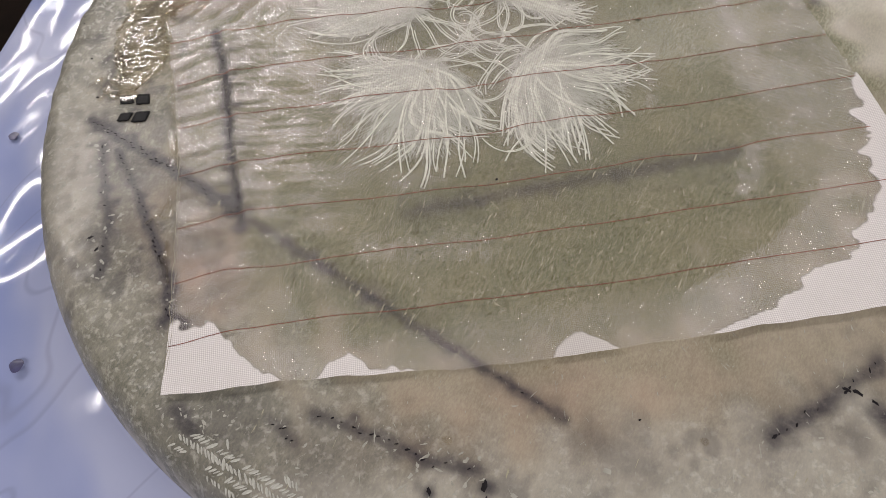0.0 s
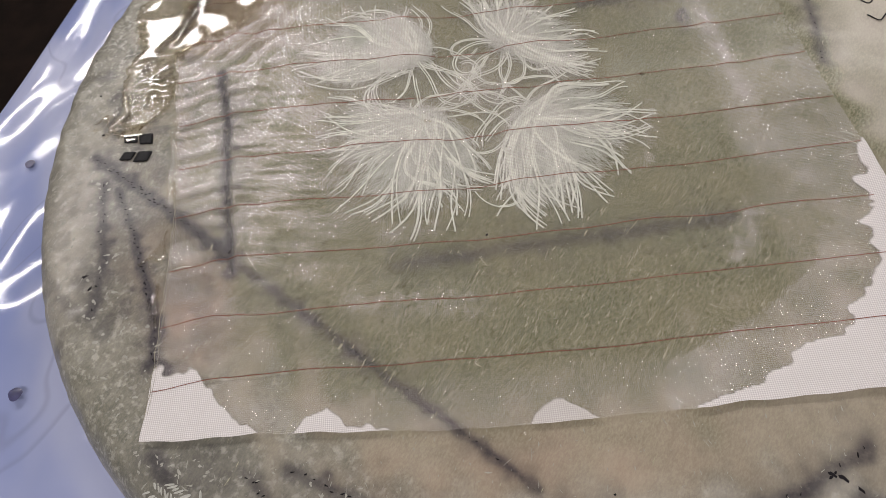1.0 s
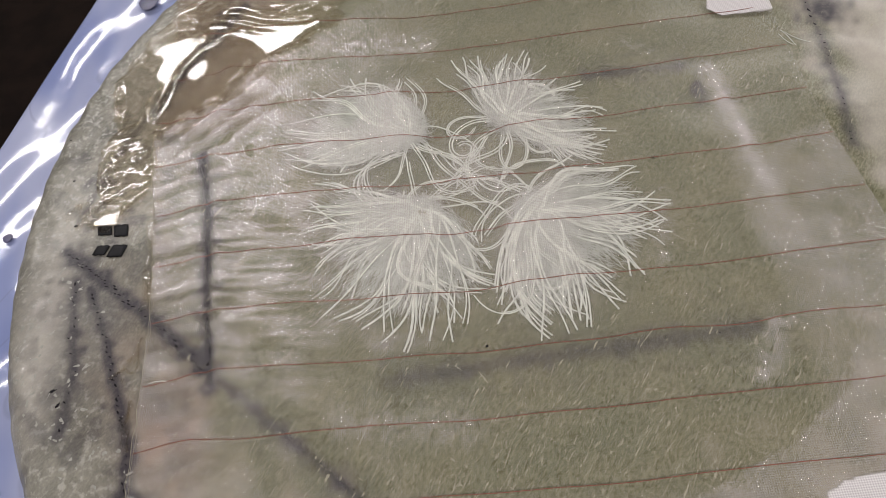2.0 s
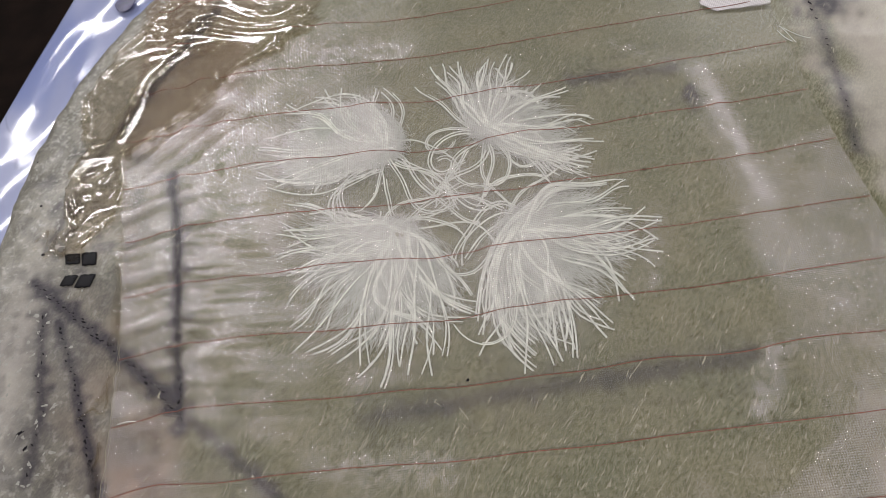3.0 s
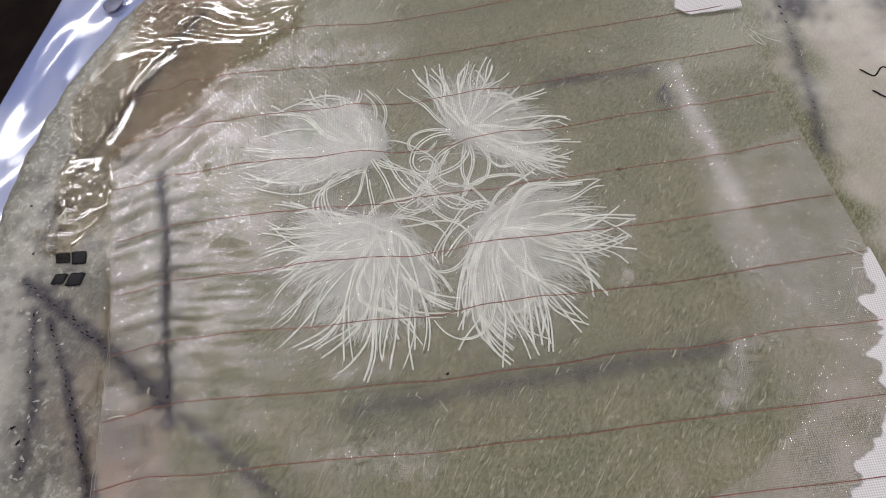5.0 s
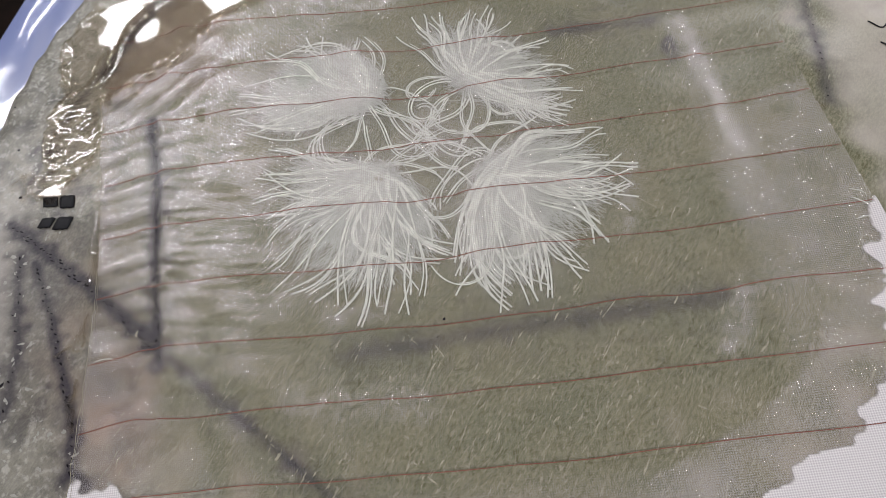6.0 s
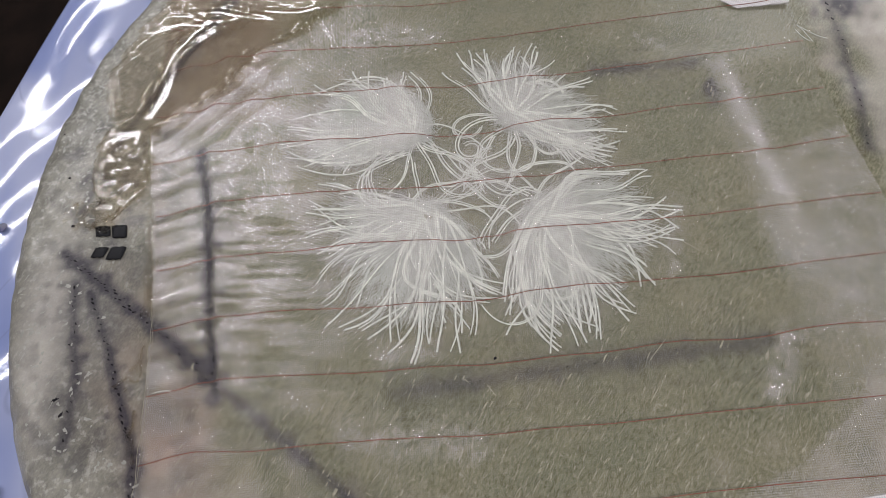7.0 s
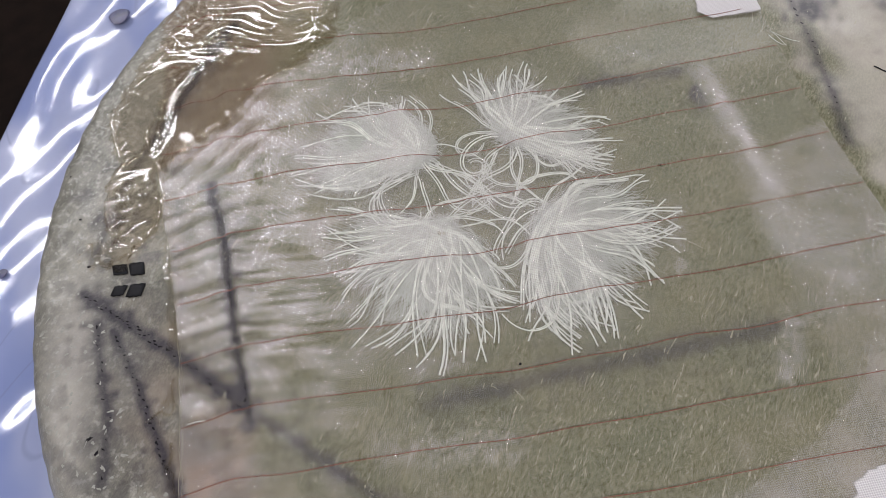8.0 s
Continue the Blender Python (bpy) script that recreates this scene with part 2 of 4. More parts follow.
def tube(paths, radius, sides=5, flat=0.7, taper=0.85):
    """One mesh's places and faces for several round threads along paths, thinner at the tips."""
    verts, faces = [], []
    for path in paths:
        p = np.asarray(path, dtype=float)
        n = len(p)
        d = np.gradient(p, axis=0)
        d /= np.linalg.norm(d, axis=1)[:, None] + 1e-12
        side = np.stack([-d[:, 1], d[:, 0], np.zeros(n)], 1)
        side /= np.linalg.norm(side, axis=1)[:, None] + 1e-12
        up = np.cross(d, side)
        r = radius * (1 - (1 - taper) * np.linspace(0, 1, n) ** 3)
        base = len(verts)
        for i in range(n):
            for s in range(sides):
                a = math.tau * s / sides
                verts.append(p[i] + side[i] * math.cos(a) * r[i] + up[i] * math.sin(a) * r[i] * flat)
        for i in range(n - 1):
            for s in range(sides):
                t = (s + 1) % sides
                faces.append([base + i * sides + s, base + i * sides + t, base + (i + 1) * sides + t, base + (i + 1) * sides + s])
        faces.append([base + s for s in range(sides)][::-1])
        faces.append([base + (n - 1) * sides + s for s in range(sides)])
    return verts, faces


# ---- room ----
def room():
    x0, x1, y0, y1, t = -3.2, 2.6, -2.4, 3.4, 0.1
    h, mz = CEIL_Z - FLOOR_Z, (CEIL_Z + FLOOR_Z) / 2
    tagged(part("floor", box(x1 - x0 + 2 * t, y1 - y0 + 2 * t, t, 0, ((x0 + x1) / 2, (y0 + y1) / 2, FLOOR_Z - t / 2)), DARKFLOOR, None), "dark brown workshop floor below the bench", "floor", kind="structure")
    tagged(part("ceiling", box(x1 - x0 + 2 * t, y1 - y0 + 2 * t, t, 0, ((x0 + x1) / 2, (y0 + y1) / 2, CEIL_Z + t / 2)), CEILING, None), "plain pale ceiling over the bench", "ceiling", kind="structure")
    for name, sx, sy, cx, cy in (("wall_west", t, y1 - y0, x0 - t / 2, (y0 + y1) / 2), ("wall_east", t, y1 - y0, x1 + t / 2, (y0 + y1) / 2),
                                 ("wall_south", x1 - x0 + 2 * t, t, (x0 + x1) / 2, y0 - t / 2), ("wall_north", x1 - x0 + 2 * t, t, (x0 + x1) / 2, y1 + t / 2)):
        tagged(part(name, box(sx, sy, h, 0, (cx, cy, mz)), WALLS, None), "plain pale painted wall", "wall", kind="structure")


# fittings for the unseen lamps, the two added fill lamps included
def lamp_fitting(x, y, turn):
    lamp = new("assumed_lamp")
    lamp.matrix_world = pose(x, y, CEIL_Z, 0, 0, turn)
    part("housing", box(1.26, 0.22, 0.036, 0.006, (0, 0, -0.018)), METAL, lamp)
    for s in (-1, 1):
        part("end_cap", box(0.02, 0.21, 0.05, 0.004, (s * 0.625, 0, -0.045)), METAL, lamp)
    return tagged(lamp, "unseen white enamelled strip lamp assumed under the ceiling", "lamp", "strip lamps")


room()
for lx, ly, turn in LAMPS_AND_FILL:
    lamp_fitting(lx, ly, turn)

# ---- bench and film; their long edge runs askew ----
EDGE_AT, EDGE_TURN = (-0.2555, 0.455), math.degrees(math.atan2(-0.037, 0.112))
BENCH = pose(EDGE_AT[0], EDGE_AT[1], 0, 0, 0, EDGE_TURN)


def bench():
    ob = new("workbench")
    ob.matrix_world = BENCH @ pose(0, 0, FLOOR_Z)
    top = FILM_Z - 0.004 - FLOOR_Z
    part("tabletop", box(0.95, 2.1, 0.035, 0.004, (0.48, -0.1, top - 0.0175)), WOOD, ob)
    for lx in (0.08, 0.88):
        for ly in (-1.05, 0.85):
            part("leg", box(0.06, 0.06, top - 0.036, 0.004, (lx, ly, (top - 0.036) / 2)), WOOD, ob)
    tagged(ob, "wooden workbench covered with blue plastic film", "workbench")


def film():
    nu, nv = 150, 330
    u = np.concatenate([np.linspace(-0.012, 0.3, 110), np.linspace(0.31, 0.93, 40)])
    v = np.linspace(-1.1, 0.92, nv)
    uu, vv = np.meshgrid(u, v, indexing="ij")
    z = 0.0013 * waves(uu, vv, 0.09, 5) + 0.0009 * waves(uu, vv * 0.6, 0.035, 6)
    z = z * smooth(-0.002, 0.02, uu) + 0.003
    hang = np.clip(0.004 - uu, 0, None)
    xx = np.maximum(uu, -0.004 + 0.0 * uu) + 0.0015 * waves(vv, uu, 0.2, 8) * (hang > 0)
    z = z - hang * 9 * smooth(0, 0.016, hang)
    me = mesh_of("film", np.stack([xx, vv, z], -1).reshape(-1, 3), grid_faces(nu, nv), FILM)
    ob = new("plastic_film", me)
    ob.matrix_world = BENCH @ pose(0, 0, FILM_Z)
    for x, y, r in ((-0.217, 0.196, 0.0036), (-0.243, 0.341, 0.003), (-0.186, 0.521, 0.007)):
        bm = bmesh.new()
        bmesh.ops.create_uvsphere(bm, u_segments=14, v_segments=6, radius=r)
        for q in bm.verts:
            q.co.x *= 1 + 0.15 * math.sin(3 * q.co.y / r)
            q.co.z *= 0.08
        s = part("drop", bm, DROP, ob, "dried blue-black drop")
        s.matrix_basis = (BENCH @ pose(0, 0, FILM_Z)).inverted() @ pose(x, y, FILM_Z + 0.004)
    tagged(ob, "wrinkled glossy pale blue plastic film on the bench", "plastic film")


bench()
film()

# ---- the laminated board ----
SEAMS = {
    "diagonal": [(-0.152, 0.276), (-0.142, 0.267), (-0.111, 0.240), (-0.086, 0.216)],
    "diagonal_low": [(-0.082, 0.212), (-0.045, 0.179), (-0.021, 0.156), (0.003, 0.135), (0.028, 0.112)],
    "upright": [(-0.098, 0.319), (-0.092, 0.290), (-0.090, 0.264), (-0.088, 0.240), (-0.083, 0.209)],
    "rim": [(-0.139, 0.258), (-0.129, 0.235), (-0.123, 0.219), (-0.117, 0.202), (-0.112, 0.187)],
    "rim_side": [(-0.146, 0.262), (-0.143, 0.239), (-0.139, 0.223), (-0.140, 0.197)],
    "band": [(-0.012, 0.203), (0.030, 0.2045), (0.080, 0.206), (0.114, 0.207)],
    "band_far": [(0.076, 0.334), (0.098, 0.332), (0.116, 0.331)],
}
SEAMS.update({
    "far": [(0.1775, 0.372), (0.177, 0.348), (0.1765, 0.327), (0.174, 0.300), (0.171, 0.279)],
    "front": [(-0.056, 0.126), (-0.036, 0.116), (-0.019, 0.105), (-0.004, 0.100)],
    "front_side": [(-0.072, 0.127), (-0.064, 0.118)],
    "front_far": [(0.092, 0.097), (0.105, 0.102), (0.120, 0.109), (0.134, 0.116)],
    "resin_edge": [(-0.148, 0.296), (-0.143, 0.318), (-0.132, 0.340), (-0.122, 0.355), (-0.095, 0.402)],
    "under_pool": [(-0.124, 0.350), (-0.112, 0.373), (-0.098, 0.396), (-0.085, 0.415)],
    "corner": [(-0.112, 0.186), (-0.111, 0.172), (-0.104, 0.168)],
    "diagonal_end": [(0.034, 0.106), (0.050, 0.092)],
    "rim_low": [(-0.106, 0.135), (-0.100, 0.128)],
    "far_right": [(0.215, 0.345), (0.235, 0.325)],
})


def deck_profile(theta):
    c, s = np.cos(theta), np.sin(theta)
    return (np.abs(c / DECK_A) ** DECK_P + np.abs(s / DECK_B) ** DECK_P) ** (-1 / DECK_P)


def rim_distance(x, y):
    """How far inside the board's edge a place lies, about."""
    th, r = np.arctan2(y - DECK_C[1], x - DECK_C[0]), np.hypot(x - DECK_C[0], y - DECK_C[1])
    return deck_profile(th) - r


def board():
    nt = 1150
    th = np.linspace(0, math.tau, nt, endpoint=False)
    rad = deck_profile(th)
    roll, drop = 0.017, 0.034
    rows = []
    for s in np.linspace(0.002, 1, 190):
        rows.append(((rad - roll) * s, np.zeros(nt)))
    for a in np.linspace(0.06, math.pi / 2, 22):
        rows.append((rad - roll + roll * math.sin(a), np.full(nt, -drop * (1 - math.cos(a)))))
    for back, z in ((0.001, -0.045), (0.005, -0.06), (0.012, FILM_Z + 0.0055)):
        rows.append((rad - back, np.full(nt, z)))
    r, z = np.array([a for a, _ in rows]), np.array([b for _, b in rows])
    x, y = DECK_C[0] + r * np.cos(th), DECK_C[1] + r * np.sin(th)
    inside = rim_distance(x, y)
    z = z + (0.0002 * waves(x, y, 0.03, 21) - 0.0005) * smooth(0.0, 0.03, inside) + 0.0005 * waves(x, y, 0.012, 22) * smooth(0.035, 0.005, inside) * smooth(-0.03, -0.005, z)
    faces = grid_faces(len(rows), nt, True).tolist() + [list(range(nt))[::-1]]
    n = len(rows)
    faces.append([(n - 1) * nt + i for i in range(nt)])
    me = mesh_of("board", np.stack([x, y, z], -1).reshape(-1, 3), faces, DECK)
    cloud = waves(x, y, 0.02, 31)
    stain = np.zeros_like(x)
    widths = {"diagonal": (0.0032, 1.0), "diagonal_low": (0.0022, 0.68), "upright": (0.0030, 0.9), "rim": (0.003, 0.85), "rim_side": (0.0036, 0.7), "band": (0.0032, 0.52),
              "band_far": (0.0028, 0.55), "far": (0.0024, 0.6), "front": (0.003, 0.65), "front_side": (0.003, 0.55), "front_far": (0.004, 0.7),
              "resin_edge": (0.0022, 0.55), "corner": (0.003, 0.9), "under_pool": (0.0034, 0.9), "rim_low": (0.004, 0.7), "far_right": (0.005, 0.6), "diagonal_end": (0.006, 0.35)}
    for key, pts in SEAMS.items():
        w, deep = widths[key]
        d = line_distance(x, y, pts) * (1 + 0.3 * waves(x, y, 0.008, 33))
        stain = np.maximum(stain, deep * (0.74 * np.exp(-(d / w) ** 2) + 0.36 * np.exp(-(d / (w * 3.4)) ** 2) * (0.8 + 0.3 * cloud)))
    for bx, by, br, deep in ((0.120, 0.315, 0.0045, 0.75), (0.184, 0.352, 0.010, 0.9), (-0.0115, 0.284, 0.0035, 0.5), (-0.002, 0.094, 0.004, 0.85), (-0.020, 0.095, 0.003, 0.85),
                             (0.128, 0.098, 0.006, 0.8), (-0.146, 0.212, 0.006, 0.6), (0.145, 0.085, 0.012, 0.7), (0.117, 0.092, 0.008, 0.45), (-0.113, 0.171, 0.003, 0.9), (-0.145, 0.269, 0.005, 0.8), (-0.088, 0.127, 0.018, 0.4), (-0.055, 0.108, 0.02, 0.32), (0.150, 0.08, 0.03, 0.4), (-0.128, 0.245, 0.022, 0.5), (-0.140, 0.238, 0.022, 0.40), (-0.155, 0.245, 0.035, 0.22), (-0.144, 0.312, 0.006, 0.85), (-0.141, 0.299, 0.004, 0.7), (-0.105, 0.228, 0.016, 0.45), (-0.102, 0.203, 0.018, 0.42), (-0.091, 0.188, 0.006, 0.45), (-0.131, 0.215, 0.014, 0.35), (-0.118, 0.268, 0.014, 0.4), (-0.092, 0.182, 0.010, 0.4)):
        d = np.hypot(x - bx, y - by) * (1 + 0.25 * waves(x, y, 0.007, 35))
        stain = np.maximum(stain, deep * np.exp(-(d / br) ** 2))
    zone = np.maximum(smooth(-0.098, -0.115, x), smooth(-0.080, -0.092, x) * smooth(0.255, 0.24, y)) * smooth(-0.175, -0.155, x) * smooth(0.165, 0.19, y) * smooth(0.36, 0.33, y)
    stain = np.maximum(stain, zone * (0.08 + 0.36 * smooth(0.0, 1.0, waves(x, y, 0.017, 38) + 0.4 * waves(x, y, 0.006, 39))))
    zone = smooth(0.125, 0.10, y) * smooth(0.03, 0.0, np.abs(x - 0.02) - 0.14)
    stain = np.maximum(stain, zone * 0.35 * smooth(0.3, 1.2, waves(x, y, 0.03, 36) + 0.4 * waves(x, y, 0.008, 34)))
    give(me, "stain", np.clip(stain * 1.2, 0, 0.97))
    oval = ((x - 0.035) / 0.155) ** 2 + ((y - 0.285) / 0.155) ** 2 + 0.15 * cloud
    give(me, "olive", smooth(1.35, 0.75, oval) * (0.35 + 0.65 * smooth(0.128, 0.142, y + 0.002 * cloud)))
    front = smooth(0.118, 0.100, y + 0.006 * cloud + 0.10 * np.clip(-0.02 - x, 0, 1) * -1.6)
    front = np.maximum(front, smooth(-0.105, -0.125, x + 0.004 * cloud))
    rimmed = smooth(0.075, 0.04, inside + 0.01 * cloud)
    give(me, "grey", np.clip(np.maximum(rimmed, 0.7 * front), 0, 1))
    pale = smooth(0.165, 0.185, x + 0.004 * cloud) * smooth(0.20, 0.25, y) * 0.5
    pale = np.maximum(pale, 0.40 * smooth(0.112, 0.095, y + 0.005 * cloud) * smooth(-0.11, -0.07, x))
    pale = np.maximum(pale, 0.85 * np.exp(-((x + 0.156) / 0.012) ** 2 - ((y - 0.240) / 0.05) ** 2))
    pale = np.maximum(pale, 0.7 * smooth(0.0055, 0.002, inside) * (waves(x, y, 0.012, 37) > 0.2))
    give(me, "pale", pale)
    rust = 1.0 * smooth(-0.124, -0.118, x + 0.002 * cloud) * smooth(-0.055, -0.075, x) * smooth(0.325, 0.34, y)
    warm = 1.1 * np.exp(-((x + 0.097) / 0.013) ** 2 - ((y - 0.190) / 0.022) ** 2) + 0.55 * np.exp(-((x - 0.02) / 0.06) ** 2 - ((y - 0.118) / 0.016) ** 2)
    warm += 0.35 * np.exp(-((x + 0.118) / 0.018) ** 2 - ((y - 0.222) / 0.035) ** 2)
    give(me, "warm", np.clip(warm * (0.85 + 0.25 * cloud), 0, 1))
    give(me, "rust", np.clip(rust, 0, 1))
    ob = new("laminated_board", me)
    return tagged(ob, "round greenish glass-fibre board with dark stained seams on blue film", "board")


BOARD = board()


def slivers(count, region, length, width, seed, turn, spread, lift):
    """Many small flat fibre bundles lying on the board, in one mesh."""
    rng = np.random.default_rng(seed)
    verts, faces = [], []
    x0, x1, y0, y1, keep = region
    while len(faces) < count * 2:
        x, y = rng.uniform(x0, x1), rng.uniform(y0, y1)
        if rng.uniform() > keep(x, y):
            continue
        a, l, w = turn + rng.normal() * spread, length * rng.lognormal(-0.2, 0.45), width * rng.lognormal(-0.1, 0.35)
        base, c, s = len(verts), math.cos(a), math.sin(a)
        for k in range(8):
            b = math.tau * k / 8
            e = rng.uniform(0.3, 1.4)
            lx, ly = l / 2 * math.cos(b) * e, w / 2 * math.sin(b) * e
            px, py = x + lx * c - ly * s, y + lx * s + ly * c
            verts.append((px, py, 0.00001))
        verts.append((x, y, lift))
        faces += [[base + k, base + (k + 1) % 8, base + 8] for k in range(8)]
        if len(faces) >= count * 8:
            break
    v = np.array(verts)
    v[:, 2] += rim_height(v[:, 0], v[:, 1]) + 0.00004
    return v.tolist(), faces


def rim_height(x, y):
    """Height of the board's top."""
    roll, drop = 0.017, 0.034
    x, y = np.asarray(x, dtype=float), np.asarray(y, dtype=float)
    d = rim_distance(x, y)
    q = np.clip((roll - d) / roll, 0, 1)
    z = -drop * (1 - np.sqrt(1 - q * q))
    return z + (0.0002 * waves(x, y, 0.03, 21) - 0.0005) * smooth(0.0, 0.03, d) + 0.0005 * waves(x, y, 0.012, 22) * smooth(0.035, 0.005, d) * smooth(-0.03, -0.005, z)


def flecks():
    near_rim = lambda x, y: (0.0 if rim_distance(np.array(x), np.array(y)) < 0.004 else float(np.clip(smooth(0.06, 0.025, rim_distance(np.array(x), np.array(y))) * (0.4 + 0.6 * (waves(np.array(x), np.array(y), 0.015, 71) > 0.1)) + 0.06 * smooth(0.105, 0.09, y), 0, 1)))
    v, f = [], []
    for seed, turn in ((61, 0.8), (62, 2.3), (63, 0.2)):
        a, b = slivers(1100, (-0.19, 0.19, 0.07, 0.46, near_rim), 0.0022, 0.0011, seed, turn, 0.9, 0.00006)
        f += [[i + len(v) for i in q] for q in b]
        v += a
    tagged(under(new("fibre_fleck", mesh_of("fibre_fleck", v, f, FLECK)), BOARD), "pale wetted flecks of chopped glass mat", kind="stuff")
    v, f = [], []
    middle = lambda x, y: (1.0 if y < 0.195 else 0.3 if y < 0.215 else 0.45) if y > 0.138 and x < 0.165 else 0.04
    for seed, turn, n in ((64, 0.98, 9000), (65, 1.06, 7000), (66, 2.4, 900)):
        a, b = slivers(n, (-0.1, 0.2, 0.08, 0.42, middle), 0.0030, 0.00038, seed, turn, 0.11, 0.00008)
        f += [[i + len(v) for i in q] for q in b]
        v += a
    tagged(under(new("fibre_streak", mesh_of("fibre_streak", v, f, STREAK)), BOARD), "short pale glass fibres lying slantwise in the resin", kind="stuff")

    v, f = [], []
    front = lambda x, y: 1.0 if y < 0.137 else 0.0
    for seed, turn, n in ((67, 1.5, 900), (68, 1.75, 700), (69, 0.3, 300)):
        a, b = slivers(n, (-0.1, 0.2, 0.075, 0.14, front), 0.0017, 0.00028, seed, turn, 0.25, 0.00004)
        f += [[i + len(v) for i in q] for q in b]
        v += a
    tagged(under(new("fine_fibre", mesh_of("fine_fibre", v, f, FLECK)), BOARD), "fine upright glass fibres in the bare laminate", kind="stuff")


flecks()


def blot_mesh(name, seed, mat, lx, ly, rise):
    """A small flat blot with a ragged outline."""
    rng = random.Random(seed)
    ring = [(lx * math.cos(a) * e, ly * math.sin(a) * e, 0.0) for a, e in ((math.tau * i / 12, rng.uniform(0.55, 1.25)) for i in range(12))]
    inner = [(x * 0.6, y * 0.6, rise) for x, y, _ in ring]
    faces = [[i, (i + 1) % 12, 12 + (i + 1) % 12, 12 + i] for i in range(12)] + [[12 + i for i in range(12)]]
    return mesh_of(name, ring + inner, faces, mat)


def stitches():
    shapes = [blot_mesh("stitch", 40 + i, INK, 0.0010, 0.00034, 0.00018) for i in range(5)]
    blots = [blot_mesh("ink_blot", 50 + i, INK, 0.0010, 0.0005, 0.0001) for i in range(5)]
    rng = random.Random(4)
    for key, step, slant in (("diagonal", 0.0019, 0.3), ("diagonal_low", 0.0030, 0.4), ("upright", 0.0021, 0.3), ("rim", 0.0022, 0.5), ("far", 0.0042, 0.9), ("front", 0.0036, 0.6),
                             ("front_side", 0.0025, 1.2), ("front_far", 0.0032, 0.9), ("rim_side", 0.004, 0.8), ("band", 0.0034, 0.5), ("corner", 0.0025, 0.6)):
        for x, y, a in along(SEAMS[key], step):
            if rng.random() < (0.06 if key in ("diagonal", "upright") else 0.2):
                continue
            ob = under(new("stitch", rng.choice(shapes)), BOARD)
            s = rng.uniform(0.45, 1.1) * (0.6 if key in ("band", "diagonal_low", "far") else 1)
            ob.matrix_world = pose(x + rng.gauss(0, 0.0006), y + rng.gauss(0, 0.0006), float(rim_height(x, y)) + 0.0001, 0, 0, math.degrees(a + slant + rng.gauss(0, 0.25))) @ Matrix.Diagonal((s, s * rng.uniform(0.7, 1.4), 1, 1))

    for x, y, a, s in ((-0.002, 0.0945, 75, 3.0), (-0.0025, 0.090, 60, 2.2), (-0.020, 0.0955, 100, 2.2), (0.120, 0.1085, -40, 2.0), (0.123, 0.107, -45, 2.4), (0.127, 0.103, -50, 2.0), (0.0925, 0.097, 30, 1.8),
                       (-0.146, 0.214, 20, 2.2), (-0.143, 0.208, 60, 1.8), (0.1765, 0.349, 120, 1.4), (0.1768, 0.344, 120, 1.2), (0.177, 0.353, 110, 1.3)):
        ob = under(new("ink_blot", rng.choice(blots)), BOARD)
        ob.matrix_world = pose(x, y, float(rim_height(x, y)) + 0.00005, 0, 0, a) @ Matrix.Diagonal((s * 0.7, s * 0.6, 1, 1))


stitches()

# ---- tufts of frayed glass strand under the ply ----
TUFTS = [
    ((-0.001, 0.272), [(-0.044, 0.294), (-0.052, 0.284), (-0.046, 0.266), (-0.043, 0.252), (-0.041, 0.232), (-0.022, 0.219), (-0.010, 0.215), (0.000, 0.215), (0.012, 0.220), (0.025, 0.228), (0.026, 0.240)]),
    ((0.045, 0.267), [(0.062, 0.287), (0.086, 0.280), (0.095, 0.265), (0.094, 0.254), (0.088, 0.239), (0.073, 0.224), (0.056, 0.216), (0.050, 0.212), (0.038, 0.212), (0.030, 0.221), (0.026, 0.234)]),
    ((0.038, 0.316), [(0.017, 0.352), (0.038, 0.355), (0.050, 0.352), (0.067, 0.335), (0.080, 0.317), (0.082, 0.302), (0.076, 0.293), (0.070, 0.287), (0.056, 0.287)]),
    ((-0.004, 0.315), [(-0.040, 0.297), (-0.056, 0.304), (-0.061, 0.314), (-0.057, 0.332), (-0.045, 0.346), (-0.030, 0.349), (-0.010, 0.347), (-0.003, 0.332)]),
]

def lean(x, y):
    """Slow sideways drift shared by strands that lie close together."""
    return float(waves(np.array(x), np.array(y), 0.030, 23, 8))


def strand_path(rng, root, tip, stray, count=16):
    """A strand from the knot to its tip: a slack bow, a slight wave and a turned end."""
    dx, dy = tip[0] - root[0], tip[1] - root[1]
    bend = 0.10 * lean(*tip) + rng.gauss(0, 1) * stray
    turned, wob, ph = rng.gauss(0, 0.14), rng.gauss(0, 0.028), rng.uniform(0, 6)
    z0 = rng.uniform(0.0004, 0.0014)
    pts = []
    for i in range(count):
        s = i / (count - 1)
        off = bend * math.sin(math.pi * s) + wob * (math.sin(9 * s + ph) - math.sin(ph)) + turned * max(0, s - 0.65) ** 2 * 4
        pts.append((root[0] + dx * s - dy * off, root[1] + dy * s + dx * off, 0.0003 + z0 * math.sin(math.pi * min(1, 0.3 + s * 0.7)) * (1 - 0.5 * s)))
    return pts


def curl_path(rng, x, y, heading, length, k0, k1, count=34):
    """A slack strand that leaves in a heading and winds with a changing curvature."""
    a, z, ph = math.radians(heading), rng.uniform(0.0006, 0.0013), rng.uniform(0, 6)
    pts, step = [], length / (count - 1)
    for i in range(count):
        s = i / (count - 1)
        pts.append((x, y, z + 0.0003 * math.sin(4 * s + ph)))
        a += (k0 + (k1 - k0) * s + 45 * math.sin(9 * s + ph)) * step
        x, y = x + step * math.cos(a), y + step * math.sin(a)
    return pts


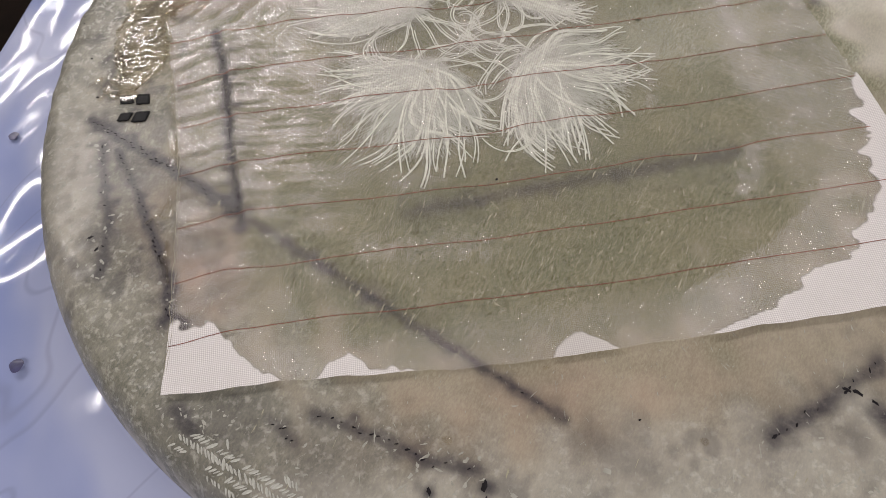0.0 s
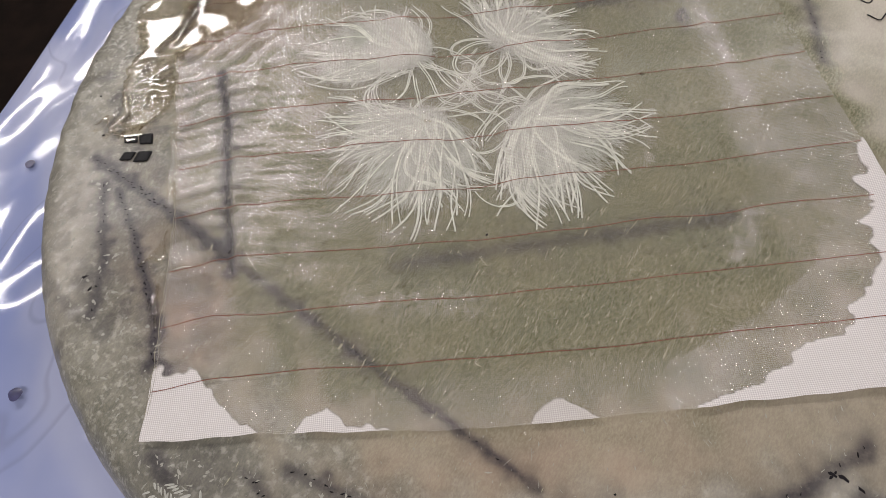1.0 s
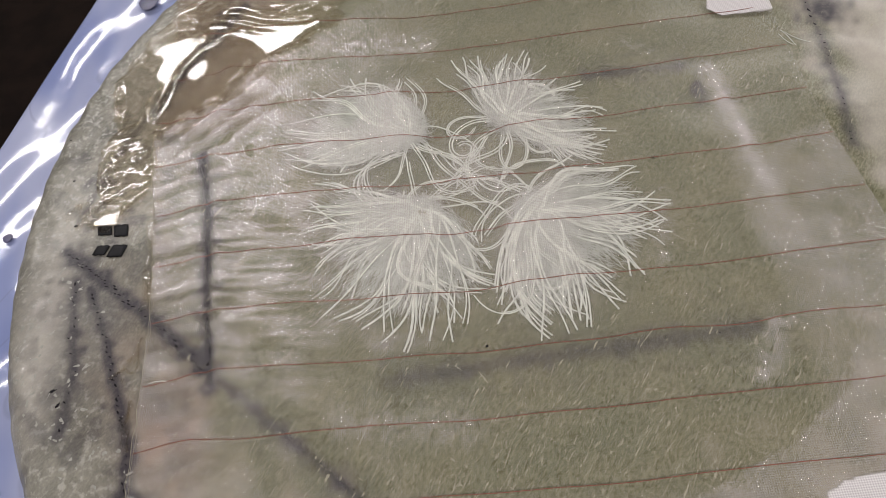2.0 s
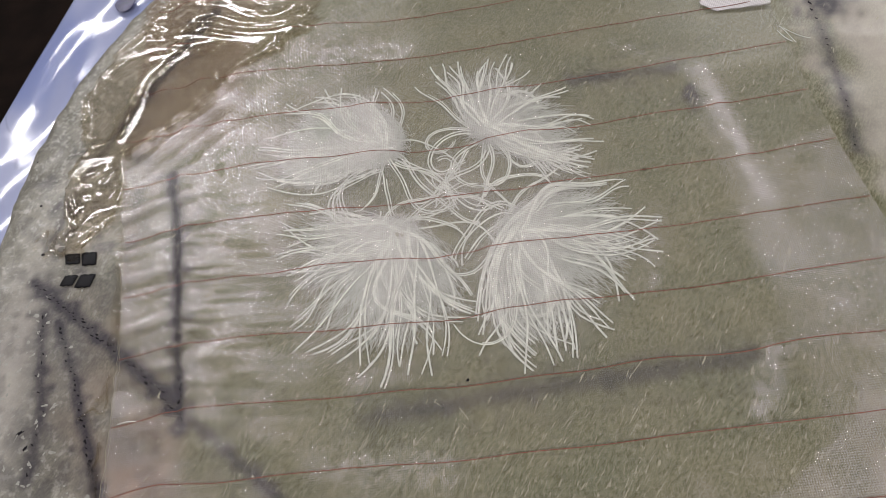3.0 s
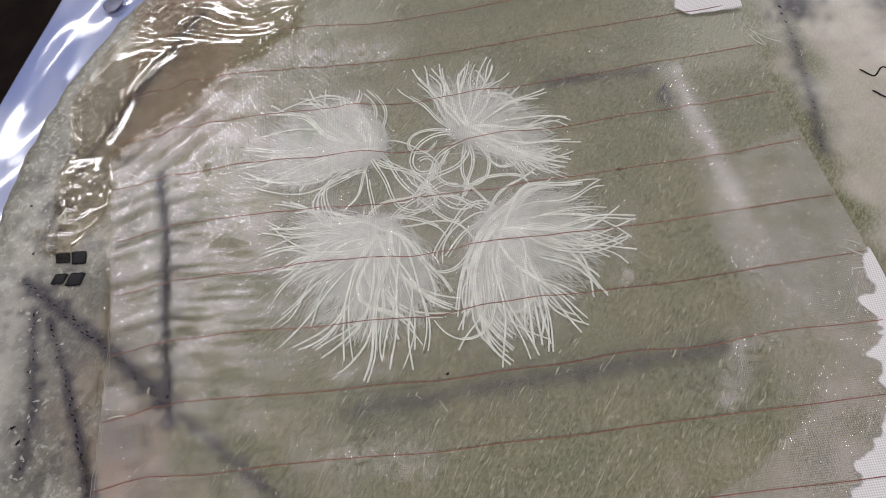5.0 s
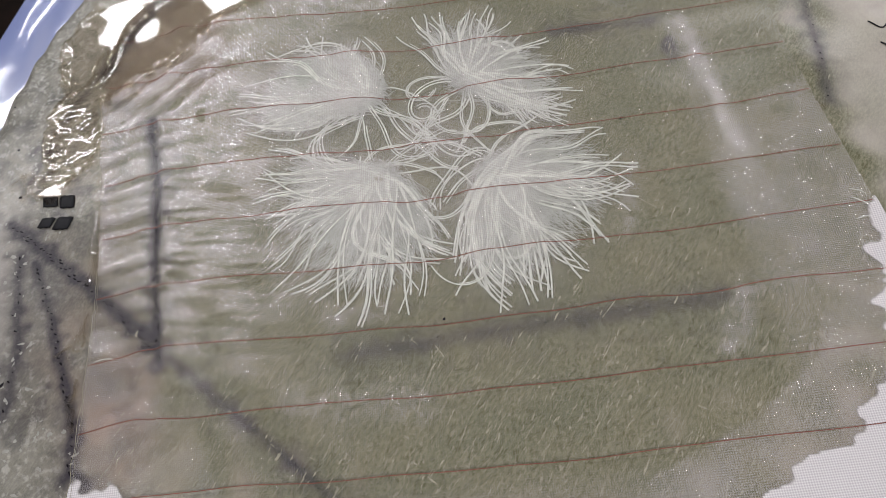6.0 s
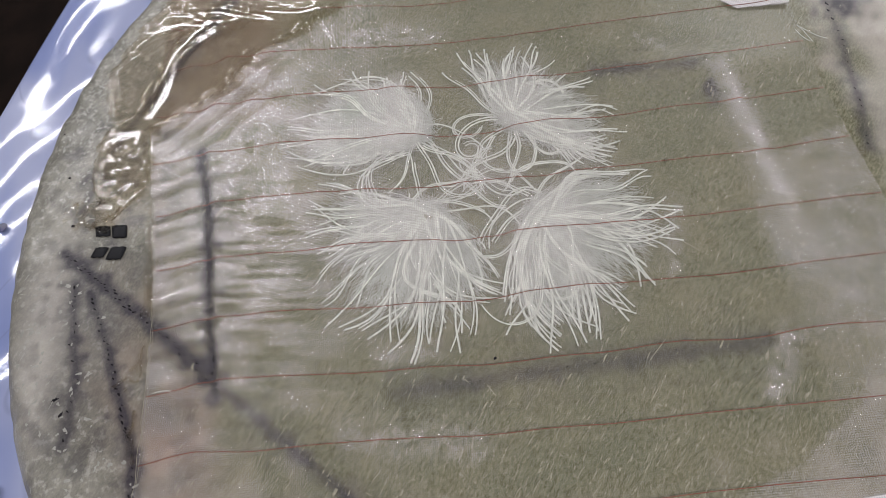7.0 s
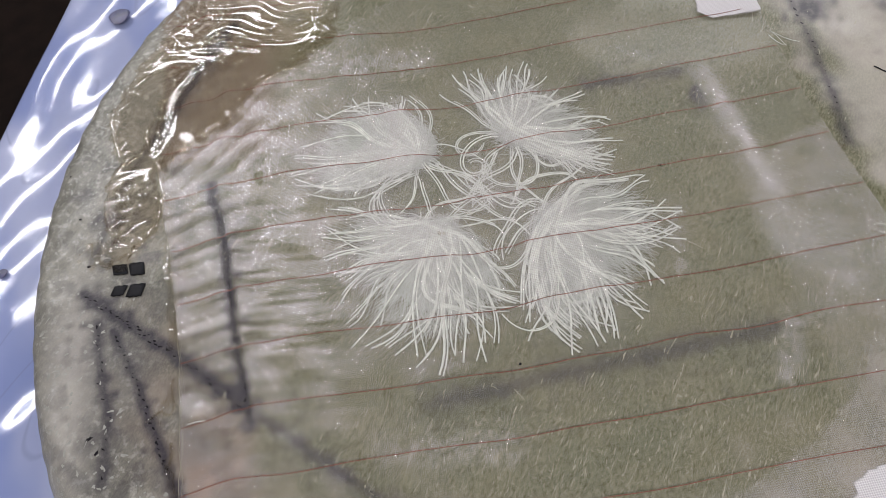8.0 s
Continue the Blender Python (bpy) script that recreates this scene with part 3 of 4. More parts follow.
def beside(path, gap, flare):
    """A second thread along the first, spreading towards the tip."""
    p = np.asarray(path)
    d = np.gradient(p, axis=0)
    d /= np.linalg.norm(d, axis=1)[:, None] + 1e-9
    w = gap + flare * np.linspace(0, 1, len(p)) ** 2
    return p + np.stack([-d[:, 1] * w, d[:, 0] * w, 0.00008 + 0 * w], 1)


CLOUD = []


def tuft(knot, tips, locks, fuzz, curls, seed, label):
    rng = random.Random(seed)
    ob = new("fibre_tuft")
    ob.location = (knot[0], knot[1], 0.0)

    def add(name, paths, radius, label="", kind="", mat=FIBRE, sides=6, taper=0.8):
        verts, faces = tube(paths, radius, sides, 0.5, taper)
        v = np.asarray(verts) - np.array([knot[0], knot[1], 0])
        return tagged(under(new(name, mesh_of(name, v, faces, mat)), ob), label, kind=kind)

    def pick(u):
        u = min(max(u, 0), 1) * (len(tips) - 1)
        i = min(int(u), len(tips) - 2)
        f = u - i
        return tuple(a + (b - a) * f for a, b in zip(tips[i], tips[i + 1]))

    def root(spread):
        return knot[0] + rng.gauss(0, spread), knot[1] + rng.gauss(0, spread)

    for i in range(locks):
        tx, ty = pick((i + 0.5 + rng.uniform(-0.4, 0.4)) / locks)
        reach = 1.05 - 0.16 * rng.random() ** 1.5 if i % 4 else rng.uniform(0.65, 0.92)
        tip = (knot[0] + (tx - knot[0]) * reach, knot[1] + (ty - knot[1]) * reach)
        path = strand_path(rng, root(0.0026), tip, 0.085)
        CLOUD.extend(path)
        r = rng.uniform(0.00033, 0.00048)
        add("strand", [path], r)
        for n in range(rng.choice((0, 1, 1, 1, 2))):
            own = beside(path, rng.uniform(-0.0009, 0.0009), rng.uniform(-0.0028, 0.0028))[:rng.randint(12, 16)]
            CLOUD.extend(own.tolist())
            add("strand", [own], r * rng.uniform(0.7, 1.0))
    for curl in curls:
        path = curl_path(rng, *curl)
        CLOUD.extend(path)
        add("strand", [path], rng.uniform(0.00030, 0.00042))
        if rng.random() < 0.75:
            add("strand", [beside(path, rng.choice((-1, 1)) * rng.uniform(0.0008, 0.0014), rng.uniform(-0.001, 0.001))[:rng.randint(27, 34)]], rng.uniform(0.00022, 0.00032))
    hair = []
    for i in range(fuzz):
        tx, ty = pick(rng.random())
        f = 0.28 + 0.58 * rng.random()
        tip = (knot[0] + (tx - knot[0]) * f, knot[1] + (ty - knot[1]) * f)
        hair.append(strand_path(rng, root(0.0035), tip, 0.08, 8))
    add("loose_fibre", hair, 0.00011, "haze of single fine fibres", "stuff", HAZE, 3)
    return tagged(ob, label, "fibre tuft", "four fibre tufts")


tuft(*TUFTS[0], 42, 2200, ((-0.004, 0.272, 45, 0.036, -40, -75), (-0.002, 0.273, 20, 0.046, -20, -45), (-0.006, 0.274, 165, 0.042, 6, 14), (-0.007, 0.272, 176, 0.044, -10, 6),
                           (-0.005, 0.277, 150, 0.030, 30, 20), (-0.004, 0.278, -15, 0.030, 40, 20), (-0.001, 0.270, -5, 0.028, -20, -60), (-0.006, 0.280, 60, 0.030, -90, 40), (0.002, 0.276, 30, 0.034, 40, -90), (-0.003, 0.281, 110, 0.022, -60, 60)), 11, "fan-shaped tuft of frayed white glass strand wetted under sheer cloth")
tuft(*TUFTS[1], 52, 2700, ((0.046, 0.270, 100, 0.037, 135, 0), (0.047, 0.272, 95, 0.044, 120, -6), (0.043, 0.262, 250, 0.046, -20, 165), (0.046, 0.262, 275, 0.062, 0, -88),
                           (0.036, 0.262, 240, 0.023, -20, -120), (0.042, 0.274, 60, 0.034, -30, -10), (0.040, 0.272, 215, 0.022, 10, 40), (0.040, 0.276, 140, 0.034, 60, -90), (0.036, 0.277, 120, 0.026, 30, 120), (0.034, 0.283, 60, 0.030, -40, -90)), 12, "wide fan of frayed white glass strand lying under sheer cloth")
tuft(*TUFTS[2], 36, 1900, ((0.034, 0.318, 100, 0.032, -60, -115), (0.036, 0.319, 92, 0.036, -70, -85), (0.034, 0.317, 125, 0.040, -4, 10), (0.033, 0.316, 133, 0.036, 8, -8),
                           (0.032, 0.314, 170, 0.044, -20, 330), (0.031, 0.317, 150, 0.040, 60, 210), (0.041, 0.308, -30, 0.031, -50, -150), (0.038, 0.307, -80, 0.030, -20, -30),
                           (0.036, 0.308, -98, 0.036, 25, 40), (0.045, 0.303, -36, 0.036, -6, -8), (0.034, 0.309, 200, 0.034, 60, 130), (0.030, 0.306, 230, 0.036, 60, -140), (0.038, 0.304, -110, 0.034, -90, 120), (0.028, 0.302, 190, 0.028, 120, 20)), 13, "small tuft of curly white glass strand under sheer cloth")
tuft(*TUFTS[3], 26, 5200, ((-0.002, 0.314, 40, 0.042, -60, -40), (-0.001, 0.311, -25, 0.052, -60, 80), (-0.002, 0.309, -30, 0.056, -60, 90), (-0.002, 0.308, -70, 0.042, -20, 100),
                           (-0.005, 0.308, -100, 0.026, 0, -60), (-0.010, 0.307, 202, 0.050, 4, 160), (-0.008, 0.305, 208, 0.046, 10, 120), (-0.003, 0.316, 72, 0.030, 10, 60),
                           (-0.005, 0.316, 85, 0.029, 0, 50), (-0.001, 0.315, 66, 0.034, 30, 50), (0.000, 0.306, -50, 0.040, 40, -120), (0.006, 0.303, -20, 0.034, -80, 140), (-0.006, 0.304, 190, 0.036, 20, 110)), 14, "dense milky tuft of white glass strand under shiny cloth")


# ---- the peel ply ----
def ply_left(y):
    return np.interp(y, [0.13, 0.165, 0.21, 0.245, 0.28, 0.30, 0.34, 0.39, 0.48], [-0.1112, -0.110, -0.110, -0.111, -0.1145, -0.118, -0.122, -0.118, -0.10])


def ply_right(y):
    return np.interp(y, [0.13, 0.21, 0.235, 0.257, 0.285, 0.31, 0.345, 0.48], [0.180, 0.1745, 0.1720, 0.1690, 0.1655, 0.163, 0.162, 0.158])


def ply_front(x):
    return np.interp(x, [-0.112, -0.09, -0.065, -0.02, 0.025, 0.18], [0.1412, 0.140, 0.1397, 0.1360, 0.1332, 0.1342])


def blurred(a, n):
    for axis in (0, 1):
        for _ in range(2):
            c = np.cumsum(np.concatenate([np.repeat(np.take(a, [0], axis), n + 1, axis), a, np.repeat(np.take(a, [-1], axis), n, axis)], axis), axis)
            hi, lo = np.take(c, range(2 * n + 1, c.shape[axis]), axis), np.take(c, range(0, c.shape[axis] - 2 * n - 1), axis)
            a = (hi - lo) / (2 * n + 1)
    return a


TUFT_GRID = None


def tuft_cover(x, y):
    """Where strands lie under the cloth, 0 to 1."""
    global TUFT_GRID
    if TUFT_GRID is None:
        p = np.array(CLOUD)
        h, _, _ = np.histogram2d(p[:, 0], p[:, 1], bins=(240, 240), range=((-0.08, 0.12), (0.19, 0.39)))
        TUFT_GRID = np.clip(blurred(h, 5) * 2.2, 0, 1)
    i = np.clip(((x + 0.08) / 0.2 * 240).astype(int), 0, 239)
    j = np.clip(((y - 0.19) / 0.2 * 240).astype(int), 0, 239)
    return TUFT_GRID[i, j]


def ply_ridge(tilt):
    return np.sin(tilt * math.tau / 0.0068) * 0.6 + np.sin(tilt * math.tau / 0.0107 + 1.3) * 0.6


def ply_height(x, y):
    cover = tuft_cover(x, y)
    z = 0.0006 + 0.0020 * cover + 0.00012 * waves(x, y, 0.012, 41)
    band = smooth(0.165, 0.205, y) * smooth(0.352, 0.32, y)
    tilt = y - 0.16 * x + 0.0014 * waves(x, y, 0.035, 43)
    ridge = ply_ridge(tilt)
    z = z + 0.00052 * ridge * (0.7 + 0.5 * waves(x, y, 0.03, 48)) * smooth(-0.072, -0.092, x) * smooth(0.20, 0.225, y)
    fine = np.sin(tilt * math.tau / 0.0023 + 2 * waves(x * 0.3, y, 0.02, 44)) + 0.6 * np.sin(tilt * math.tau / 0.0037)
    z = z + 0.00010 * fine * smooth(-0.025, -0.06, x) * smooth(0.205, 0.24, y) * smooth(0.31, 0.285, y)
    z = z + 0.0005 * waves(x, y, 0.022, 45) * smooth(0.0, -0.04, x) * smooth(0.25, 0.28, y) + 0.0010 * np.sin((y - 0.75 * x) * math.tau / 0.012) * smooth(-0.065, -0.09, x) * smooth(0.31, 0.33, y)
    d = x - np.interp(y, [0.20, 0.24, 0.264, 0.29, 0.33, 0.36], [-0.083, -0.087, -0.089, -0.092, -0.098, -0.094])
    z = z + 0.0011 * np.exp(-((d - 0.004) / 0.0035) ** 2) * band + 0.0009 * np.exp(-((d + 0.006) / 0.004) ** 2) * band - 0.0006 * np.exp(-(d / 0.0016) ** 2) * band
    for pts, w, h in (([(0.127, 0.327), (0.129, 0.303), (0.133, 0.268)], 0.0035, 0.0011), ([(0.123, 0.209), (0.117, 0.199), (0.112, 0.188)], 0.004, 0.0020),
                      ([(0.094, 0.267), (0.089, 0.238), (0.075, 0.223)], 0.003, 0.0008), ([(-0.020, 0.216), (0.0, 0.217)], 0.0035, 0.0014), ([(-0.01, 0.2), (0.02, 0.2015)], 0.002, 0.0005),
                      ([(-0.03, 0.187), (-0.01, 0.183), (0.01, 0.182)], 0.005, 0.0016), ([(-0.03, 0.37), (0.0, 0.365)], 0.008, 0.0008), ([(0.095, 0.349), (0.105, 0.342)], 0.0025, 0.0007)):
        z = z + 0.6 * h * np.exp(-(line_distance(x, y, pts) / w) ** 2) * (0.8 + 0.4 * waves(x, y, 0.012, 46))
    return z


def ply():
    ny, nx = 470, 440
    yv = np.linspace(0.0, 1.0, ny)
    uv = np.linspace(0.0, 1.0, nx)
    v, u = np.meshgrid(yv, uv, indexing="ij")
    guess = 0.137 + (0.47 - 0.137) * v
    x = ply_left(guess) + u * (ply_right(guess) - ply_left(guess))
    front = ply_front(x) + 0.0003 * waves(x, x * 0, 0.02, 47)
    y = front + (0.47 - front) * v
    z = ply_height(x, y)
    me = mesh_of("peel_ply_sheet", np.stack([x, y, z], -1).reshape(-1, 3), grid_faces(ny, nx)[:, ::-1], PLY)
    rough = 0.0019 * waves(x, y, 0.010, 51) + 0.0006 * waves(x, y, 0.0045, 52)
    tooth = 0.0024 * np.abs(waves(x * 0.3, y, 0.017, 53)) + 0.0010 * np.abs(waves(x * 0.4, y, 0.006, 50))
    dry = np.zeros_like(x)
    edge = y - ply_front(x)
    top = np.interp(x, [-0.112, -0.104, -0.093, -0.083, -0.071, -0.064], [0.028, 0.028, 0.026, 0.012, 0.0035, -0.002])
    dry = np.maximum(dry, smooth(-0.0004, 0.0010, top + rough - edge) * (x < -0.064))
    top = np.interp(x, [-0.056, -0.050, -0.043, -0.036, -0.018], [-0.002, 0.007, 0.0095, 0.0035, -0.001])
    dry = np.maximum(dry, smooth(-0.0004, 0.0010, top + 0.6 * rough - edge) * (x > -0.058) * (x < -0.016))
    top = np.interp(x, [0.024, 0.033, 0.040, 0.046, 0.054], [-0.001, 0.0065, 0.0095, 0.004, -0.001])
    dry = np.maximum(dry, smooth(-0.0004, 0.0010, top + 0.4 * rough - edge) * (x > 0.022) * (x < 0.056) * 0.75)
    lim = np.interp(y, [0.134, 0.1365, 0.140, 0.147, 0.1525, 0.1545, 0.165, 0.173, 0.185, 0.20, 0.212, 0.233, 0.239], [0.081, 0.092, 0.106, 0.117, 0.124, 0.139, 0.148, 0.156, 0.161, 0.1635, 0.1675, 0.1695, 0.178])
    dry = np.maximum(dry, smooth(-0.0004, 0.0010, x - lim + 0.8 * rough + tooth * smooth(0.15, 0.16, y)) * (y < 0.241))
    corner = np.minimum(x - 0.1345 - 0.0015 * np.cos((y - 0.37) * 200), y - np.interp(x, [0.134, 0.140, 0.162], [0.362, 0.3565, 0.3548]))
    dry = np.maximum(dry, smooth(0.0, 0.0005, corner))
    lifted = np.stack([x, y, z + np.clip(dry, 0, 1) * (0.0011 * smooth(0.012, 0.0, edge) + 0.0012 * smooth(0.010, 0.0, ply_right(y) - x))], -1)
    me.vertices.foreach_set("co", np.ascontiguousarray(lifted, dtype=np.float32).ravel())
    me.update()
    give(me, "dry", np.clip(dry, 0, 1))
    torn = [(-0.124, 0.333), (-0.085, 0.3545), (-0.072, 0.371), (-0.046, 0.381), (-0.032, 0.394), (0.0, 0.41), (0.02, 0.47)]
    tx, ty = [p[0] for p in torn], [p[1] for p in torn]
    flood = smooth(-0.0005, 0.0015, y - np.interp(x, tx, ty) + 0.0035 * waves(x, y, 0.012, 55) + 0.0012 * waves(x, y, 0.005, 56)) * (x < 0.03)
    # lifted cloth at the left, its bright sheen painted as whiteness
    air_sheen = (0.50 + 0.16 * waves(x, y, 0.016, 61)) * smooth(-0.025, -0.080, x + 0.010 * waves(x, y, 0.03, 57)) * (0.26 + 0.74 * smooth(0.205, 0.255, y + 0.006 * waves(x, y, 0.02, 62))) + 0.22 * smooth(0.0, -0.04, x) * smooth(0.19, 0.23, y)
    ridge = ply_ridge(y - 0.16 * x + 0.0014 * waves(x, y, 0.035, 43))
    slant = np.sin((y - 0.75 * x) * math.tau / 0.012 + 0.8 * waves(x, y, 0.03, 66))
    # lit ridges and dark valleys of the wrinkles, painted into the whiteness
    ridge_light = 0.85 * np.clip(ridge, -1, 1) * smooth(-0.070, -0.088, x) * smooth(0.325, 0.31, y) + 0.7 * slant * smooth(-0.060, -0.075, x) * smooth(0.308, 0.325, y)
    ridge_light += 0.75 * waves(x * 0.16, y + 0.12 * x, 0.0042, 64) * smooth(-0.02, -0.05, x) * smooth(-0.090, -0.082, x) * smooth(0.31, 0.29, y)
    ridge_light += 0.45 * waves(x, y, 0.016, 67) * smooth(-0.02, -0.05, x)
    air_sheen = air_sheen * np.clip(0.95 + ridge_light, 0.12, 2.0)
    air_sheen += 0.26 * tuft_cover(x, y)
    # bright glint patches by the tufts, painted as whiter cloth
    for bx, by, br, more in ((-0.056, 0.327, 0.012, 0.30), (-0.052, 0.286, 0.008, 0.45), (-0.020, 0.287, 0.007, 0.4), (0.030, 0.279, 0.004, 0.4), (-0.075, 0.319, 0.017, 0.28)):
        air_sheen = air_sheen + more * np.exp(-((x - bx) ** 2 + (y - by) ** 2) / br ** 2) * np.clip(0.8 + 0.4 * waves(x, y, 0.007, 65), 0, 1.4)
    shore = np.interp(y, [0.150, 0.165, 0.179, 0.186, 0.201, 0.214, 0.225, 0.235, 0.250, 0.270, 0.285, 0.295], [0.075, 0.112, 0.132, 0.140, 0.1445, 0.1455, 0.135, 0.122, 0.118, 0.126, 0.142, 0.175])
    # drier cloth beyond the shore, also whitened for its reflection
    air_sheen += (0.46 - 0.08 * smooth(0.23, 0.26, y) + 0.16 * waves(x, y, 0.014, 58)) * smooth(-0.0008, 0.0016 + 0.008 * smooth(0.21, 0.23, y), x - shore + 0.0014 * waves(x, y, 0.008, 54))
    air_sheen += 0.25 * smooth(0.012, 0.004, np.abs(x - np.interp(y, [0.2, 0.33], [0.137, 0.126]))) * smooth(0.335, 0.31, y)
    air_sheen += 0.25 * smooth(0.158, 0.146, y) + 0.10 * waves(x, y, 0.02, 59) * smooth(0.02, -0.03, x)
    # sparkling glint streak at the right, painted as whiter cloth
    band = np.exp(-(line_distance(x, y, [(0.125, 0.328), (0.129, 0.303), (0.134, 0.266)]) / 0.0032) ** 2) * np.clip(0.75 + 0.45 * waves(x, y, 0.009, 68), 0, 1.4)
    air_sheen += 1.1 * band
    spot = smooth(0.0024, 0.0030, np.hypot((x + 0.0755) * 1.1, (y - 0.3185) * 0.8) + 0.0008 * waves(x, y, 0.004, 60))
    crease = np.abs(x - np.interp(y, [0.20, 0.24, 0.264, 0.29, 0.33, 0.36], [-0.083, -0.087, -0.089, -0.092, -0.098, -0.094]))
    # glints along small folds, painted in as whiter cloth
    for pts, w, more in (([(0.123, 0.209), (0.112, 0.188)], 0.004, 0.8), ([(-0.03, 0.187), (0.01, 0.182)], 0.006, 0.5), ([(-0.03, 0.372), (0.005, 0.366)], 0.007, 0.7),
                         ([(-0.02, 0.2165), (0.0, 0.217)], 0.003, 0.6), ([(0.095, 0.266), (0.088, 0.237)], 0.003, 0.5), ([(0.095, 0.349), (0.105, 0.342)], 0.002, 0.5), ([(0.138, 0.212), (0.150, 0.222)], 0.005, 0.4)):
        air_sheen = air_sheen + more * np.exp(-(line_distance(x, y, pts) / w) ** 2) * np.clip(0.7 + 0.5 * waves(x, y, 0.006, 63), 0, 1.3)
    air_sheen = air_sheen * (1 - 0.92 * np.exp(-(crease / 0.0024) ** 2) * smooth(0.205, 0.215, y) * smooth(0.33, 0.315, y))
    air_sheen = air_sheen * (1 - 0.75 * np.exp(-(line_distance(x, y, SEAMS["diagonal"]) / 0.0065) ** 2))
    # real milkiness over the tufts plus the painted glint streak
    milk = tuft_cover(x, y) * (1 + 0.9 * smooth(0.0, -0.02, x) * smooth(0.29, 0.31, y)) + 0.9 * band
    # two patches of bright sheen painted in white
    milk = milk + 0.9 * np.exp(-((x + 0.053) / 0.012) ** 2 - ((y - 0.326) / 0.012) ** 2) + 0.7 * np.exp(-((x + 0.051) / 0.008) ** 2 - ((y - 0.286) / 0.007) ** 2)
    give(me, "milk", np.clip(milk, 0, 2))
    give(me, "air_sheen", np.clip(air_sheen * spot, 0, 1.3))
    soaked = (0.62 + 0.18 * waves(x, y, 0.007, 69)) * np.exp(-((crease + 0.0004) / 0.0032) ** 2) * smooth(0.205, 0.215, y) * smooth(0.325, 0.315, y)
    soaked = np.maximum(soaked, 0.8 * np.exp(-(line_distance(x, y, SEAMS["diagonal"]) / 0.006) ** 2))
    soaked = np.maximum(soaked, 0.3 * np.exp(-(line_distance(x, y, SEAMS["diagonal_low"][1:]) / 0.004) ** 2))
    give(me, "flood", np.clip(np.maximum(flood * 0.93, soaked), 0, 1))
    ob = new("peel_ply", me)
    tagged(ob, "sheer white peel ply wetted with resin, dry at its corners", "cloth")
    for seed, off, r in ((121, 0.0, 0.00010), (122, 0.0010, 0.00006)):
        ys = np.linspace(0.1415, 0.336, 220)
        xs = ply_left(ys) + off + 0.00025 * waves(ys, ys * 0, 0.01, seed)
        under(new("edge_thread", mesh_of("edge_thread", *tube([np.stack([xs, ys, ply_height(xs, ys) + 0.0001], 1)], r, 5, 0.8, 1.0), STREAK)), ob)
    for k in range(1, 13):
        xs = np.linspace(float(ply_left(PLY_Y + k * PITCH)) + 0.0005, float(ply_right(PLY_Y + k * PITCH)) - 0.0008, 150)
        bow = (0.0035 + 0.0011 * max(0, k - 2)) * smooth(0.03, -0.075, xs) - 0.0025 * smooth(-0.085, -0.112, xs)
        ys = PLY_Y + k * PITCH + bow + 0.0006 * waves(xs, xs * 0 + k, 0.05, 80 + k) + 0.0010 * (tuft_cover(xs, xs * 0 + PLY_Y + k * PITCH) - 0.3) * (3 < k < 9)
        zs = ply_height(xs, ys) + 0.00012
        t = under(new("tracer_thread", mesh_of("tracer_thread", *tube([np.stack([xs, ys, zs], 1)], 0.00016, 5, 0.7, 1.0), TRACER)), ob)
        tagged(t, "thin rust-red tracer thread")
    return ob


PEEL = ply()


